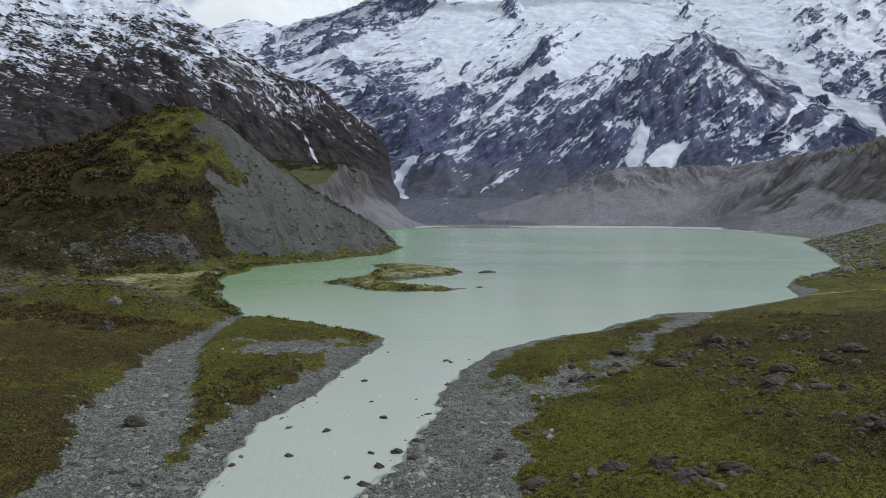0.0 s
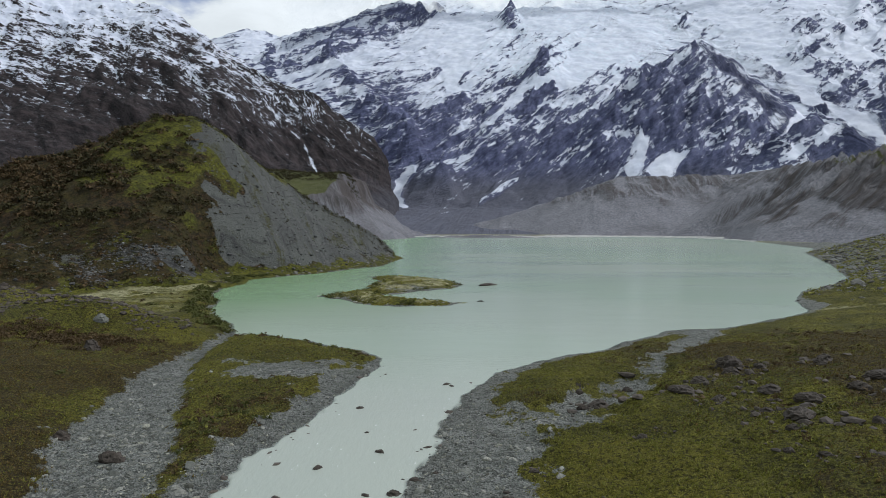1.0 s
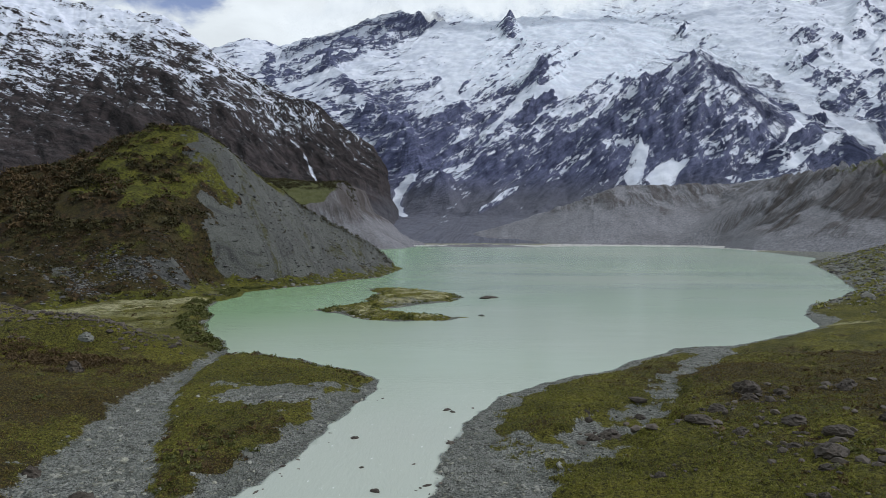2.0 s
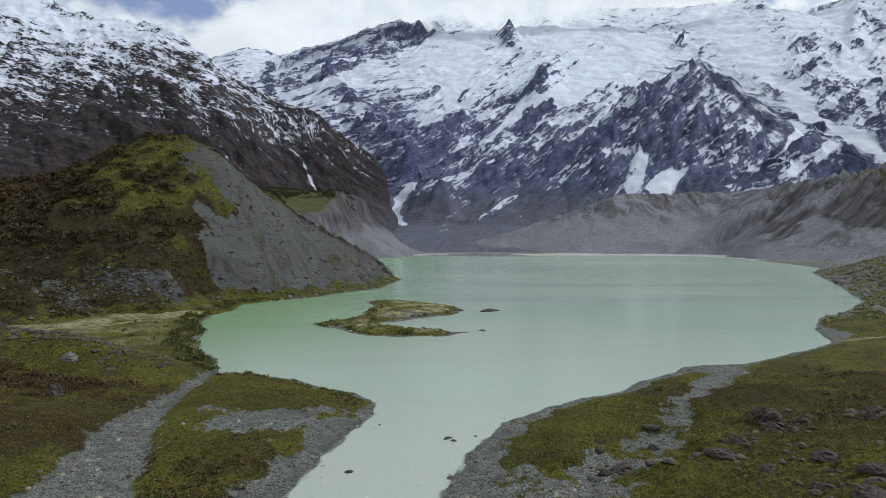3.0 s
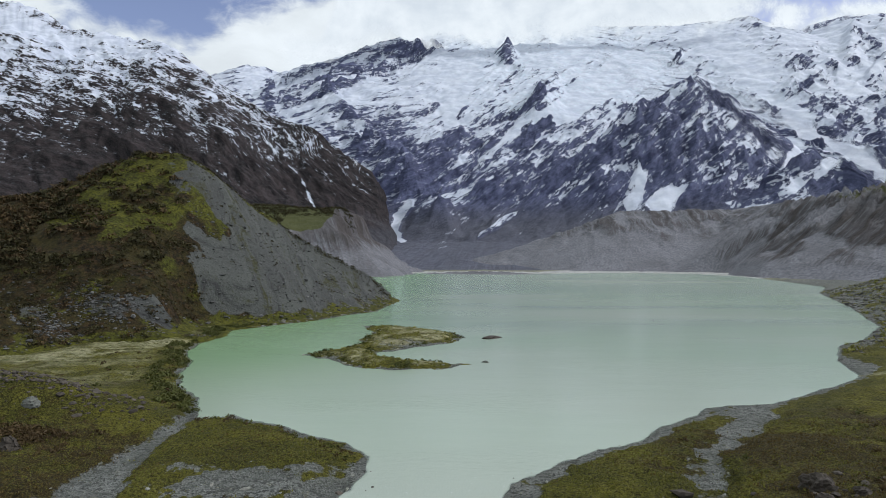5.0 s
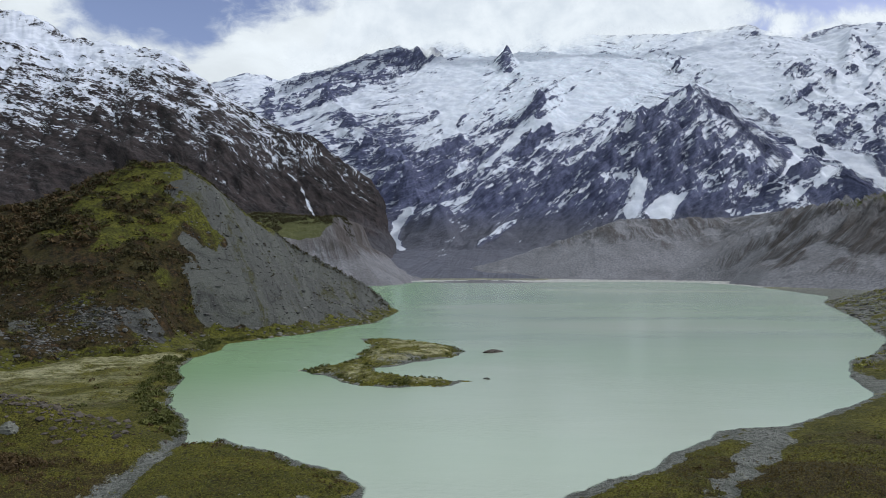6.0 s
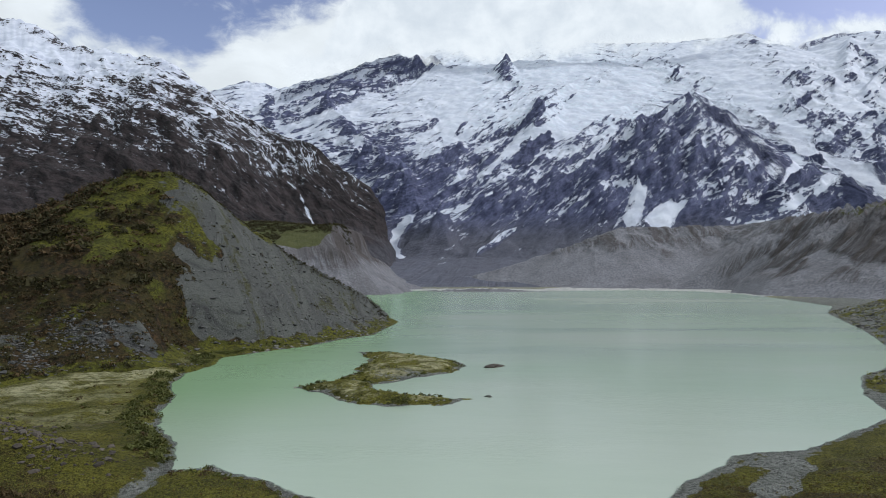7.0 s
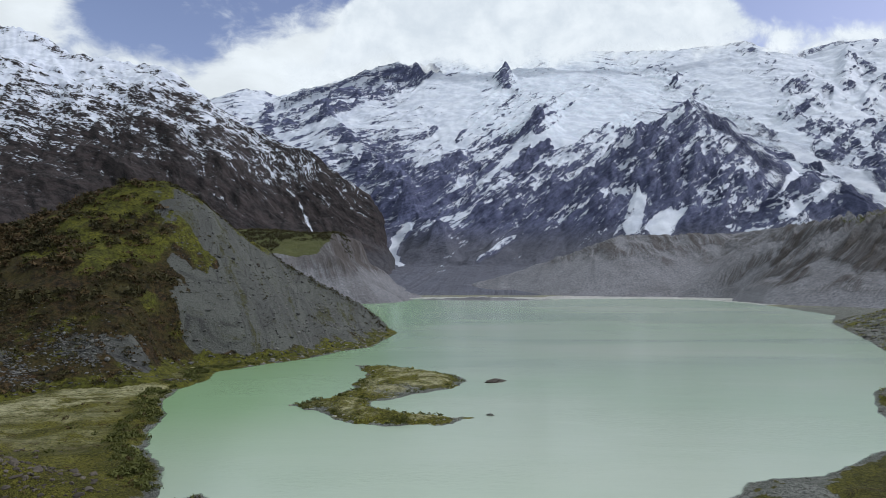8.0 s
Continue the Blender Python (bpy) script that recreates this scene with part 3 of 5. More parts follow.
class Mat:
    """A node material, written as a chain of sums."""

    def __init__(self, name):
        self.m = bpy.data.materials.new(name)
        self.m.use_nodes = True
        self.n, self.l = self.m.node_tree.nodes, self.m.node_tree.links
        self.b = self.n["Principled BSDF"]
        self.pos = self.n.new("ShaderNodeNewGeometry").outputs["Position"]

    def put(self, value, socket):
        if isinstance(value, (int, float)):
            socket.default_value = value
        elif isinstance(value, tuple):
            socket.default_value = (*value, 1) if len(value) == 3 and socket.type == "RGBA" else value
        else:
            self.l.new(value, socket)

    def attr(self, name):
        a = self.n.new("ShaderNodeAttribute")
        a.attribute_name = name
        return a.outputs["Fac"]

    def math(self, op, a, b=0.0, c=None):
        n = self.n.new("ShaderNodeMath")
        n.operation = op
        self.put(a, n.inputs[0])
        self.put(b, n.inputs[1])
        if c is not None:
            self.put(c, n.inputs[2])
        return n.outputs[0]

    def stretch(self, scale, turn=(0, 0, 0)):
        n = self.n.new("ShaderNodeMapping")
        self.l.new(self.pos, n.inputs[0])
        n.inputs["Scale"].default_value, n.inputs["Rotation"].default_value = scale, turn
        return n.outputs[0]

    def noise(self, size, detail=4.0, rough=0.55, at=None, dist=0.0):
        n = self.n.new("ShaderNodeTexNoise")
        self.l.new(at or self.pos, n.inputs["Vector"])
        n.inputs["Scale"].default_value, n.inputs["Detail"].default_value = 1.0 / size, detail
        n.inputs["Roughness"].default_value, n.inputs["Distortion"].default_value = rough, dist
        return n.outputs[0]

    def cells(self, size, out="Color", at=None, feature="F1"):
        n = self.n.new("ShaderNodeTexVoronoi")
        n.feature = feature
        self.l.new(at or self.pos, n.inputs["Vector"])
        n.inputs["Scale"].default_value = 1.0 / size
        return n.outputs[out]

    def ramp(self, v, a, b, lo=0.0, hi=1.0, smooth=True):
        n = self.n.new("ShaderNodeMapRange")
        n.interpolation_type = "SMOOTHSTEP" if smooth else "LINEAR"
        self.put(v, n.inputs[0])
        for k, w in enumerate((a, b, lo, hi)):
            n.inputs[k + 1].default_value = w
        return n.outputs[0]

    def mix(self, f, a, b, kind="MIX"):
        n = self.n.new("ShaderNodeMixRGB")
        n.blend_type = kind
        self.put(f, n.inputs[0])
        self.put(a, n.inputs[1])
        self.put(b, n.inputs[2])
        return n.outputs[0]

    def bump(self, height, far, strength=1.0, under=None):
        n = self.n.new("ShaderNodeBump")
        n.inputs["Distance"].default_value, n.inputs["Strength"].default_value = far, strength
        self.put(height, n.inputs["Height"])
        if under is not None:
            self.l.new(under, n.inputs["Normal"])
        return n.outputs[0]

    def done(self, colour, rough=0.9, normal=None, specular=0.25):
        self.put(colour, self.b.inputs["Base Color"])
        self.put(rough, self.b.inputs["Roughness"])
        self.b.inputs["Specular IOR Level"].default_value = specular
        if normal is not None:
            self.l.new(normal, self.b.inputs["Normal"])
        return self.m


def range_material(name, rock_dark, rock_light, grain):
    """Bare rock with snow in its ledges; grain is the size of the finest ledges."""
    m = Mat(name)
    lie = m.n.new("ShaderNodeCombineXYZ")
    m.l.new(m.attr("across"), lie.inputs[0])
    m.l.new(m.math("MULTIPLY", m.attr("along"), 0.26), lie.inputs[1])
    streak = m.noise(grain * 1.8, 5, 0.66, at=lie.outputs[0], dist=0.3)
    fine = m.noise(grain, 4, 0.62)
    mid = m.noise(grain * 5, 4, 0.6, dist=0.6)
    s = m.math("ADD", m.attr("snow"), m.math("ADD", m.math("MULTIPLY", m.math("SUBTRACT", fine, 0.5), 1.0), m.math("MULTIPLY", m.math("SUBTRACT", mid, 0.5), 0.35)))
    s = m.math("ADD", s, m.math("MULTIPLY", m.math("SUBTRACT", streak, 0.5), 2.4))
    snow = m.ramp(s, 0.48, 0.55)
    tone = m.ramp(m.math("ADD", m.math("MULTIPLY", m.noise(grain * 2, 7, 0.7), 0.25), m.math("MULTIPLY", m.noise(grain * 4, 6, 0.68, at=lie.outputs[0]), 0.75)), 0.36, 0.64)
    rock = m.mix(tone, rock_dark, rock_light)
    rock = m.mix(m.math("MULTIPLY", m.attr("scree"), 0.85), rock, m.mix(m.noise(grain * 2, 6, 0.6), (0.052, 0.055, 0.070), (0.130, 0.134, 0.156)))
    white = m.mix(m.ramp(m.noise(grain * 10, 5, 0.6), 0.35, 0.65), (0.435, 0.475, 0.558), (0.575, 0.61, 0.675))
    ice = m.math("MULTIPLY", m.attr("ice"), m.ramp(m.noise(grain * 4, 5, 0.7), 0.4, 0.65))
    white = m.mix(m.math("MULTIPLY", ice, 0.6), white, (0.58, 0.68, 0.74))
    dust = m.math("MULTIPLY", m.ramp(m.noise(grain * 1.5, 4, 0.7, at=lie.outputs[0]), 0.545, 0.575), m.ramp(m.attr("snow"), -0.25, 0.20, 0.0, 0.9))
    rock = m.mix(dust, rock, white)
    col = m.mix(snow, rock, white)
    n = m.bump(m.math("MULTIPLY", m.math("ADD", m.math("ADD", fine, m.math("MULTIPLY", streak, 2.2)), mid), m.ramp(snow, 0, 1, 1.0, 0.3)), grain * 0.9, 0.9)
    return m.done(col, m.ramp(snow, 0, 1, 0.9, 0.65), n, 0.2)


def land_material():
    m = Mat("river flat")
    gravel, pale, rise = m.attr("gravel"), m.attr("pale"), m.attr("brown")
    edge = m.math("ADD", gravel, m.math("MULTIPLY", m.math("SUBTRACT", m.noise(1.3, 6, 0.8), 0.5), 1.7))
    is_gravel = m.ramp(edge, 0.40, 0.62)
    tuft = m.noise(0.45, 5, 0.75)
    big = m.noise(9.0, 4, 0.6)
    grass = m.mix(m.ramp(big, 0.40, 0.62), (0.074, 0.076, 0.011), (0.145, 0.140, 0.018))
    brown = m.ramp(m.math("ADD", rise, m.math("MULTIPLY", m.math("SUBTRACT", m.noise(4.0, 5, 0.65), 0.5), 1.5)), 0.42, 0.70)
    grass = m.mix(brown, grass, m.mix(m.noise(1.2, 4, 0.6), (0.026, 0.020, 0.007), (0.080, 0.055, 0.016)))
    grass = m.mix(m.ramp(rise, 0.14, -0.10, 0.0, 0.8), grass, m.mix(m.noise(1.5, 4, 0.6), (0.105, 0.100, 0.010), (0.180, 0.165, 0.018)))
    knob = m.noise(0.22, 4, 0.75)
    # shade in the hollows between tufts, put into the grass colour; paler knob tops
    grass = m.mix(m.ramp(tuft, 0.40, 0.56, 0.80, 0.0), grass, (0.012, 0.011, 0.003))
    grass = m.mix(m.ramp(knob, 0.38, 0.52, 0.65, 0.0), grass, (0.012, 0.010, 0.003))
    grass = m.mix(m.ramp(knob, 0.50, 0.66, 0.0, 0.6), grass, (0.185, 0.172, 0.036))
    sand = m.mix(m.ramp(m.noise(1.8, 6, 0.8), 0.35, 0.62), (0.110, 0.112, 0.050), (0.36, 0.345, 0.200))
    peb = m.cells(0.19)
    bw = m.n.new("ShaderNodeRGBToBW")
    m.l.new(peb, bw.inputs[0])
    big_bw = m.n.new("ShaderNodeRGBToBW")
    m.l.new(m.cells(0.55, at=m.stretch((0.7, 1.2, 1.0), (0, 0, 0.5))), big_bw.inputs[0])
    stone = m.mix(bw.outputs[0], (0.040, 0.044, 0.039), (0.345, 0.360, 0.325))
    stone = m.mix(m.ramp(big_bw.outputs[0], 0.55, 0.75, 0, 0.55), stone, (0.31, 0.324, 0.294))
    stone = m.mix(m.ramp(m.noise(0.8, 5, 0.75), 0.52, 0.60, 0, 0.75), stone, (0.042, 0.046, 0.040))
    stone = m.mix(m.ramp(m.noise(5, 4, 0.6), 0.3, 0.7, 0, 0.6), stone, (0.100, 0.107, 0.090))
    wet = m.ramp(m.attr("dry"), 0.0, 0.35, 0.8, 1.0)
    stone = m.mix(1.0, stone, wet, "MULTIPLY")
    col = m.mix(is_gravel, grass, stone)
    col = m.mix(m.math("MINIMUM", m.math("MULTIPLY", pale, m.ramp(m.noise(4.5, 8, 0.78, at=m.stretch((0.6, 1.3, 1.0), (0, 0, 0.35))), 0.42, 0.54)), 1.0), col, m.mix(m.ramp(pale, 1.0, 1.15), sand, (0.50, 0.50, 0.48)))
    relief = m.mix(is_gravel, tuft, m.cells(0.19, "Distance"))
    n = m.bump(m.math("ADD", relief, m.math("MULTIPLY", knob, 0.8)), 0.5, 1.0)
    return m.done(col, 0.92, n, 0.15)


def hill_material():
    m = Mat("moraine hill")
    scree = m.ramp(m.math("ADD", m.attr("scree"), m.math("MULTIPLY", m.math("SUBTRACT", m.noise(7, 6, 0.7), 0.5), 0.9)), 0.42, 0.60)
    green = m.ramp(m.math("ADD", m.attr("green"), m.math("MULTIPLY", m.math("SUBTRACT", m.noise(6, 5, 0.7), 0.5), 1.0)), 0.42, 0.62)
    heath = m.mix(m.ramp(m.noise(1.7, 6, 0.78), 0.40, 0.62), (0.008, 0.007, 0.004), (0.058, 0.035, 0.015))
    turf = m.mix(m.ramp(m.noise(5, 5, 0.65), 0.35, 0.65), (0.051, 0.055, 0.009), (0.098, 0.098, 0.014))
    heath = m.mix(m.ramp(m.noise(9, 6, 0.7), 0.42, 0.58, 0.0, 0.65), heath, (0.046, 0.041, 0.011))
    veg = m.mix(green, heath, turf)
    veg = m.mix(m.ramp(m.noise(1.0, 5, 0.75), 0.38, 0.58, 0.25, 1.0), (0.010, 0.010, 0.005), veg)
    rub = m.ramp(m.math("ADD", m.attr("rubble"), m.math("MULTIPLY", m.math("SUBTRACT", m.noise(4, 6, 0.7), 0.5), 1.4)), 0.5, 0.7)
    fine = m.noise(0.8, 6, 0.75)
    stone = m.mix(fine, (0.026, 0.028, 0.027), (0.100, 0.103, 0.097))
    flow = m.n.new("ShaderNodeCombineXYZ")
    m.l.new(m.attr("lie"), flow.inputs[0])
    m.l.new(m.math("MULTIPLY", m.attr("drop"), 0.14), flow.inputs[1])
    streak = m.noise(5.0, 5, 0.65, at=flow.outputs[0])
    stone = m.mix(m.ramp(streak, 0.40, 0.60, 0, 0.75), stone, m.mix(fine, (0.052, 0.057, 0.050), (0.122, 0.129, 0.115)))
    rill = m.noise(1.6, 5, 0.7, at=flow.outputs[0])
    stone = m.mix(m.ramp(rill, 0.34, 0.48, 0.75, 0.0), stone, (0.030, 0.031, 0.031))
    patch = m.math("ADD", m.math("MULTIPLY", m.noise(7.0, 6, 0.7, at=flow.outputs[0]), 0.6), m.math("MULTIPLY", m.noise(4.0, 6, 0.75), 0.4))
    stone = m.mix(m.ramp(patch, 0.53, 0.60, 0.0, 0.85), stone, m.mix(fine, (0.022, 0.024, 0.010), (0.060, 0.060, 0.020)))
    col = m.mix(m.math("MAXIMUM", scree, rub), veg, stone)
    n = m.bump(m.math("ADD", fine, m.noise(2.5, 4, 0.6)), 0.7, 0.8)
    return m.done(col, 0.95, n, 0.15)


def debris_material():
    m = Mat("bare moraine")
    fine = m.noise(3.0, 7, 0.72)
    stone = m.mix(m.ramp(fine, 0.3, 0.7), (0.122, 0.124, 0.138), (0.245, 0.248, 0.266))
    warm = m.ramp(m.math("ADD", m.attr("warm"), m.math("MULTIPLY", m.math("SUBTRACT", m.noise(40, 5, 0.6), 0.5), 1.0)), 0.45, 0.75)
    stone = m.mix(m.math("MULTIPLY", warm, 0.8), stone, m.mix(fine, (0.064, 0.061, 0.062), (0.145, 0.138, 0.138)))
    flow = m.n.new("ShaderNodeCombineXYZ")
    m.l.new(m.attr("lie"), flow.inputs[0])
    m.l.new(m.math("MULTIPLY", m.attr("drop"), 0.10), flow.inputs[1])
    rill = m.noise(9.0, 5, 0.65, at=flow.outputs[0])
    # darker down the rills and gullies, paler on the thin ribs
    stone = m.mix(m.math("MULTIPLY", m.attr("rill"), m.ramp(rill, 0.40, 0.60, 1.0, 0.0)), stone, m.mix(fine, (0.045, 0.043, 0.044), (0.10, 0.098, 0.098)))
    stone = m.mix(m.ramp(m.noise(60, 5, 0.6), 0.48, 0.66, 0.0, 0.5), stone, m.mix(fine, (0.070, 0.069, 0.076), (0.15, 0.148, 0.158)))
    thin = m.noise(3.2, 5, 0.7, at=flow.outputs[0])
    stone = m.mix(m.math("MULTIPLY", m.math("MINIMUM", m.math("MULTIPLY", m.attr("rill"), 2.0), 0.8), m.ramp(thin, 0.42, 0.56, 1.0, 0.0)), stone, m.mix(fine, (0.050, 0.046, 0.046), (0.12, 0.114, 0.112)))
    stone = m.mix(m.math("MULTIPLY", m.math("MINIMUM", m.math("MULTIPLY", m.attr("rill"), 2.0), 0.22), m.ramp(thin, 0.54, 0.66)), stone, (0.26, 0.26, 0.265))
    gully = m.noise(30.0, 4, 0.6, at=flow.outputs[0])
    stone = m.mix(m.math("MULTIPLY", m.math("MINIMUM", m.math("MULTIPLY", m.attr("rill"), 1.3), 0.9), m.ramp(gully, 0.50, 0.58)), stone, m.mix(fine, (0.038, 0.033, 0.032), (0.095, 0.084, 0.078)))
    veg = m.ramp(m.math("ADD", m.attr("green"), m.math("MULTIPLY", m.math("SUBTRACT", m.noise(18, 6, 0.7), 0.5), 1.2)), 0.5, 0.7)
    stone = m.mix(veg, stone, m.mix(m.noise(6, 5, 0.7), (0.040, 0.046, 0.018), (0.095, 0.100, 0.034)))
    n = m.bump(m.math("ADD", m.math("MULTIPLY", m.math("MULTIPLY", m.math("ADD", rill, m.math("MULTIPLY", thin, 0.5)), m.attr("rill")), 4.5), m.math("ADD", fine, m.noise(14, 5, 0.65))), 3.5, 0.8)
    return m.done(stone, 0.95, n, 0.15)


def water_material():
    m = Mat("glacial milk")
    flow = m.noise(110, 4, 0.5, at=m.stretch((0.5, 1.0, 1.0)))
    sep = m.n.new("ShaderNodeSeparateXYZ")
    m.l.new(m.pos, sep.inputs[0])
    river = m.ramp(sep.outputs[1], 150, 105)
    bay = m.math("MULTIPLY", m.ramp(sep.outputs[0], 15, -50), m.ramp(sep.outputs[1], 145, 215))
    milk = m.mix(m.ramp(flow, 0.35, 0.65), (0.266, 0.345, 0.256), (0.315, 0.366, 0.297))
    # dark wind and reflection streaks on the lake, put into its colour
    sheen_band = m.noise(75, 4, 0.5, at=m.stretch((0.22, 1.0, 1.0), (0, 0, 0.10)))
    milk = m.mix(m.math("MULTIPLY", m.ramp(sheen_band, 0.48, 0.62, 0.0, 0.6), m.ramp(sep.outputs[1], 200, 300)), milk, (0.215, 0.280, 0.225))
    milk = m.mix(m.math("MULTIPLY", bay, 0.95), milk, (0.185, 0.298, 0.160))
    milk = m.mix(river, milk, (0.318, 0.352, 0.300))
    calm = m.noise(0.9, 4, 0.6, at=m.stretch((0.45, 1.0, 1.0), (0, 0, 0.35)))
    long = m.noise(5.0, 3, 0.5, at=m.stretch((0.4, 1.0, 1.0), (0, 0, 0.25)))
    run = m.noise(0.5, 5, 0.7, at=m.stretch((1.0, 0.45, 1.0), (0, 0, 0.12)))
    fleck = m.math("MULTIPLY", river, m.ramp(run, 0.62, 0.76))
    milk = m.mix(m.math("MULTIPLY", fleck, 0.7), milk, (0.72, 0.74, 0.72))
    gust = m.ramp(m.noise(34, 3, 0.5, at=m.stretch((0.5, 1.0, 1.0))), 0.46, 0.60, 0.4, 2.6)
    h = m.math("ADD", m.math("MULTIPLY", m.math("MULTIPLY", calm, gust), 0.9), m.math("MULTIPLY", long, 1.5))
    h = m.math("ADD", h, m.math("MULTIPLY", m.math("MULTIPLY", run, river), 1.6))
    h = m.math("MULTIPLY", h, m.ramp(sep.outputs[1], 230, 560, 1.0, 0.12))
    n = m.bump(h, 0.06, 0.6)
    m.b.inputs["IOR"].default_value = 1.33
    m.put(m.ramp(m.attr("deep"), -0.02, 0.07, 0.20, 1.0), m.b.inputs["Alpha"])
    return m.done(milk, 0.20, n, 0.5)


# The massif's rock is lighter and bluer for distant haze, put into its colour.
MASSIF_MAT = range_material("snowy slate with haze blue", (0.032, 0.038, 0.078), (0.108, 0.122, 0.205), 5.0)
LEFT_MAT = range_material("dark schist", (0.005, 0.0045, 0.0054), (0.040, 0.032, 0.032), 3.2)
LAND_MAT, HILL_MAT, DEBRIS_MAT, WATER_MAT = land_material(), hill_material(), debris_material(), water_material()


# ---------------------------------------------------------------- setting
def blurred(z, n):
    """Mean over a square of cells."""
    for axis in (0, 1):
        pad = [(n + 1, n) if k == axis else (0, 0) for k in (0, 1)]
        c = np.cumsum(np.pad(z, pad, mode="edge"), axis)
        z = (np.take(c, range(2 * n + 1, c.shape[axis]), axis) - np.take(c, range(0, c.shape[axis] - 2 * n - 1), axis)) / (2 * n + 1)
    return z


def build_massif():
    depths = np.concatenate([np.linspace(820, 1350, 40), np.linspace(1350, 3000, 360)[1:], np.linspace(3000, 4000, 120)[1:], np.linspace(4000, 4700, 10)[1:]])
    x, y = fan_grid(np.linspace(-22, 37.5, 760), depths)
    z, rock, deep = massif_z(x, y)
    slope = steepness(x, y, z)
    hollow = np.clip((blurred(z, 5) - z) / 14, -1, 1) + 0.6 * np.clip((blurred(z, 16) - z) / 35, -1, 1)
    s = 0.10 + 0.46 * step(z, 110, 400) + 0.55 * step(z, 430, 800) - 0.56 * rock + 0.85 * deep
    s = s - 0.26 * step(slope, 0.85, 1.7) + 0.34 * hollow + (1.25 - 0.8 * deep) * ledges(fbm, x, z, 0.22, 34, 5, 209, 0.66)
    s = s - (0.60 * step(z, 170, 90) + step(z, 45, 20)) * (1 - np.minimum(deep, 1))
    ice = step(z, 450, 650) * step(np.abs(x - 650), 900, 300) * step(slope, 0.4, 0.9)
    scree = step(z, 190, 90) * (1 - deep)
    across, along = ledges(lambda p, q: q, x, z, 1.0), ledges(lambda p, q: p, x, z, 1.0)
    names = ("summit_ridge", "cliff_spur", "rock_buttress", "east_arm", "fore_peak", "west_rib", "valley_floor")
    roofs = [ridge(x, y, CREST, 0.60) + 12, ridge(x, y, CLIFF, 1.9), np.maximum(np.maximum(ridge(x, y, BUTTRESS_WEST, 0.92), ridge(x, y, BUTTRESS_EAST, 0.95)), ridge(x, y, BUTTRESS_MID, 1.0)),
             np.maximum(ridge(x, y, EAST_ARM, 0.9), ridge(x, y, EAST_RIB, 0.95)), ridge(x, y, FORE_PEAK, 0.75), ridge(x, y, WEST_RIB, 0.85), 0.088 * (y - 1000) + 5]
    owner = np.argmax(np.stack(roofs), 0)
    root = tagged(new("mountain_range"), "snow and ice covered mountain face above the lake, haze in its rock colour", "mountain")
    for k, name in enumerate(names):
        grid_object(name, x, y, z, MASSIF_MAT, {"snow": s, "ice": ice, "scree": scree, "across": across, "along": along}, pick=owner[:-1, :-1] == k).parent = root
    return root


def cloud_material():
    m = Mat("cloud")
    puff = m.math("ADD", m.math("MULTIPLY", m.noise(420, 6, 0.55, dist=0.4), 0.75), m.math("MULTIPLY", m.noise(110, 5, 0.6), 0.35))
    v = m.math("ADD", m.attr("thick"), m.math("MULTIPLY", m.math("SUBTRACT", puff, 0.55), 4.5))
    alpha = m.ramp(v, 0.0, 1.0)
    # the cloud's brightness is its own emission, in place of light falling on it
    glow = m.n.new("ShaderNodeEmission")
    m.put(m.mix(m.ramp(puff, 0.35, 0.75), (0.70, 0.74, 0.79), (0.92, 0.94, 0.96)), glow.inputs[0])
    clear = m.n.new("ShaderNodeBsdfTransparent")
    mixer = m.n.new("ShaderNodeMixShader")
    m.l.new(alpha, mixer.inputs[0])
    m.l.new(clear.outputs[0], mixer.inputs[1])
    m.l.new(glow.outputs[0], mixer.inputs[2])
    m.l.new(mixer.outputs[0], m.n["Material Output"].inputs[0])
    return m.m


def build_cloud():
    """The bank of cloud that lies along the summits."""
    bearing, rise = np.meshgrid(np.radians(np.linspace(-16, 40, 160)), np.linspace(0.27, 0.52, 60))
    flat = np.tan(bearing)
    low = np.interp(flat, [-0.21, -0.13, -0.02, 0.10, 0.24, 0.38, 0.49, 0.60, 0.72], [0.325, 0.345, 0.347, 0.347, 0.357, 0.372, 0.392, 0.384, 0.384])
    high = np.interp(flat, [-0.21, -0.10, 0.33, 0.52, 0.8], [0.36, 0.60, 0.60, 0.425, 0.408])
    depth = 3330 + 110 * fbm(flat * 2000, rise * 3000, 320, 4, 161)
    thick = np.minimum((rise - low + 0.026) / 0.042, (high - rise) / 0.035)
    thick = np.minimum(thick, np.minimum((bearing + 0.27) / 0.04, 2.0))
    x, y, z = depth * flat, 68 + depth, 29 + depth * rise
    ob = grid_object("cloud_bank", x, y, z, cloud_material(), {"thick": np.clip(thick, -3, 2)})
    return tagged(ob, "white cloud bank lying along the snowy summits", "cloud", kind="structure")


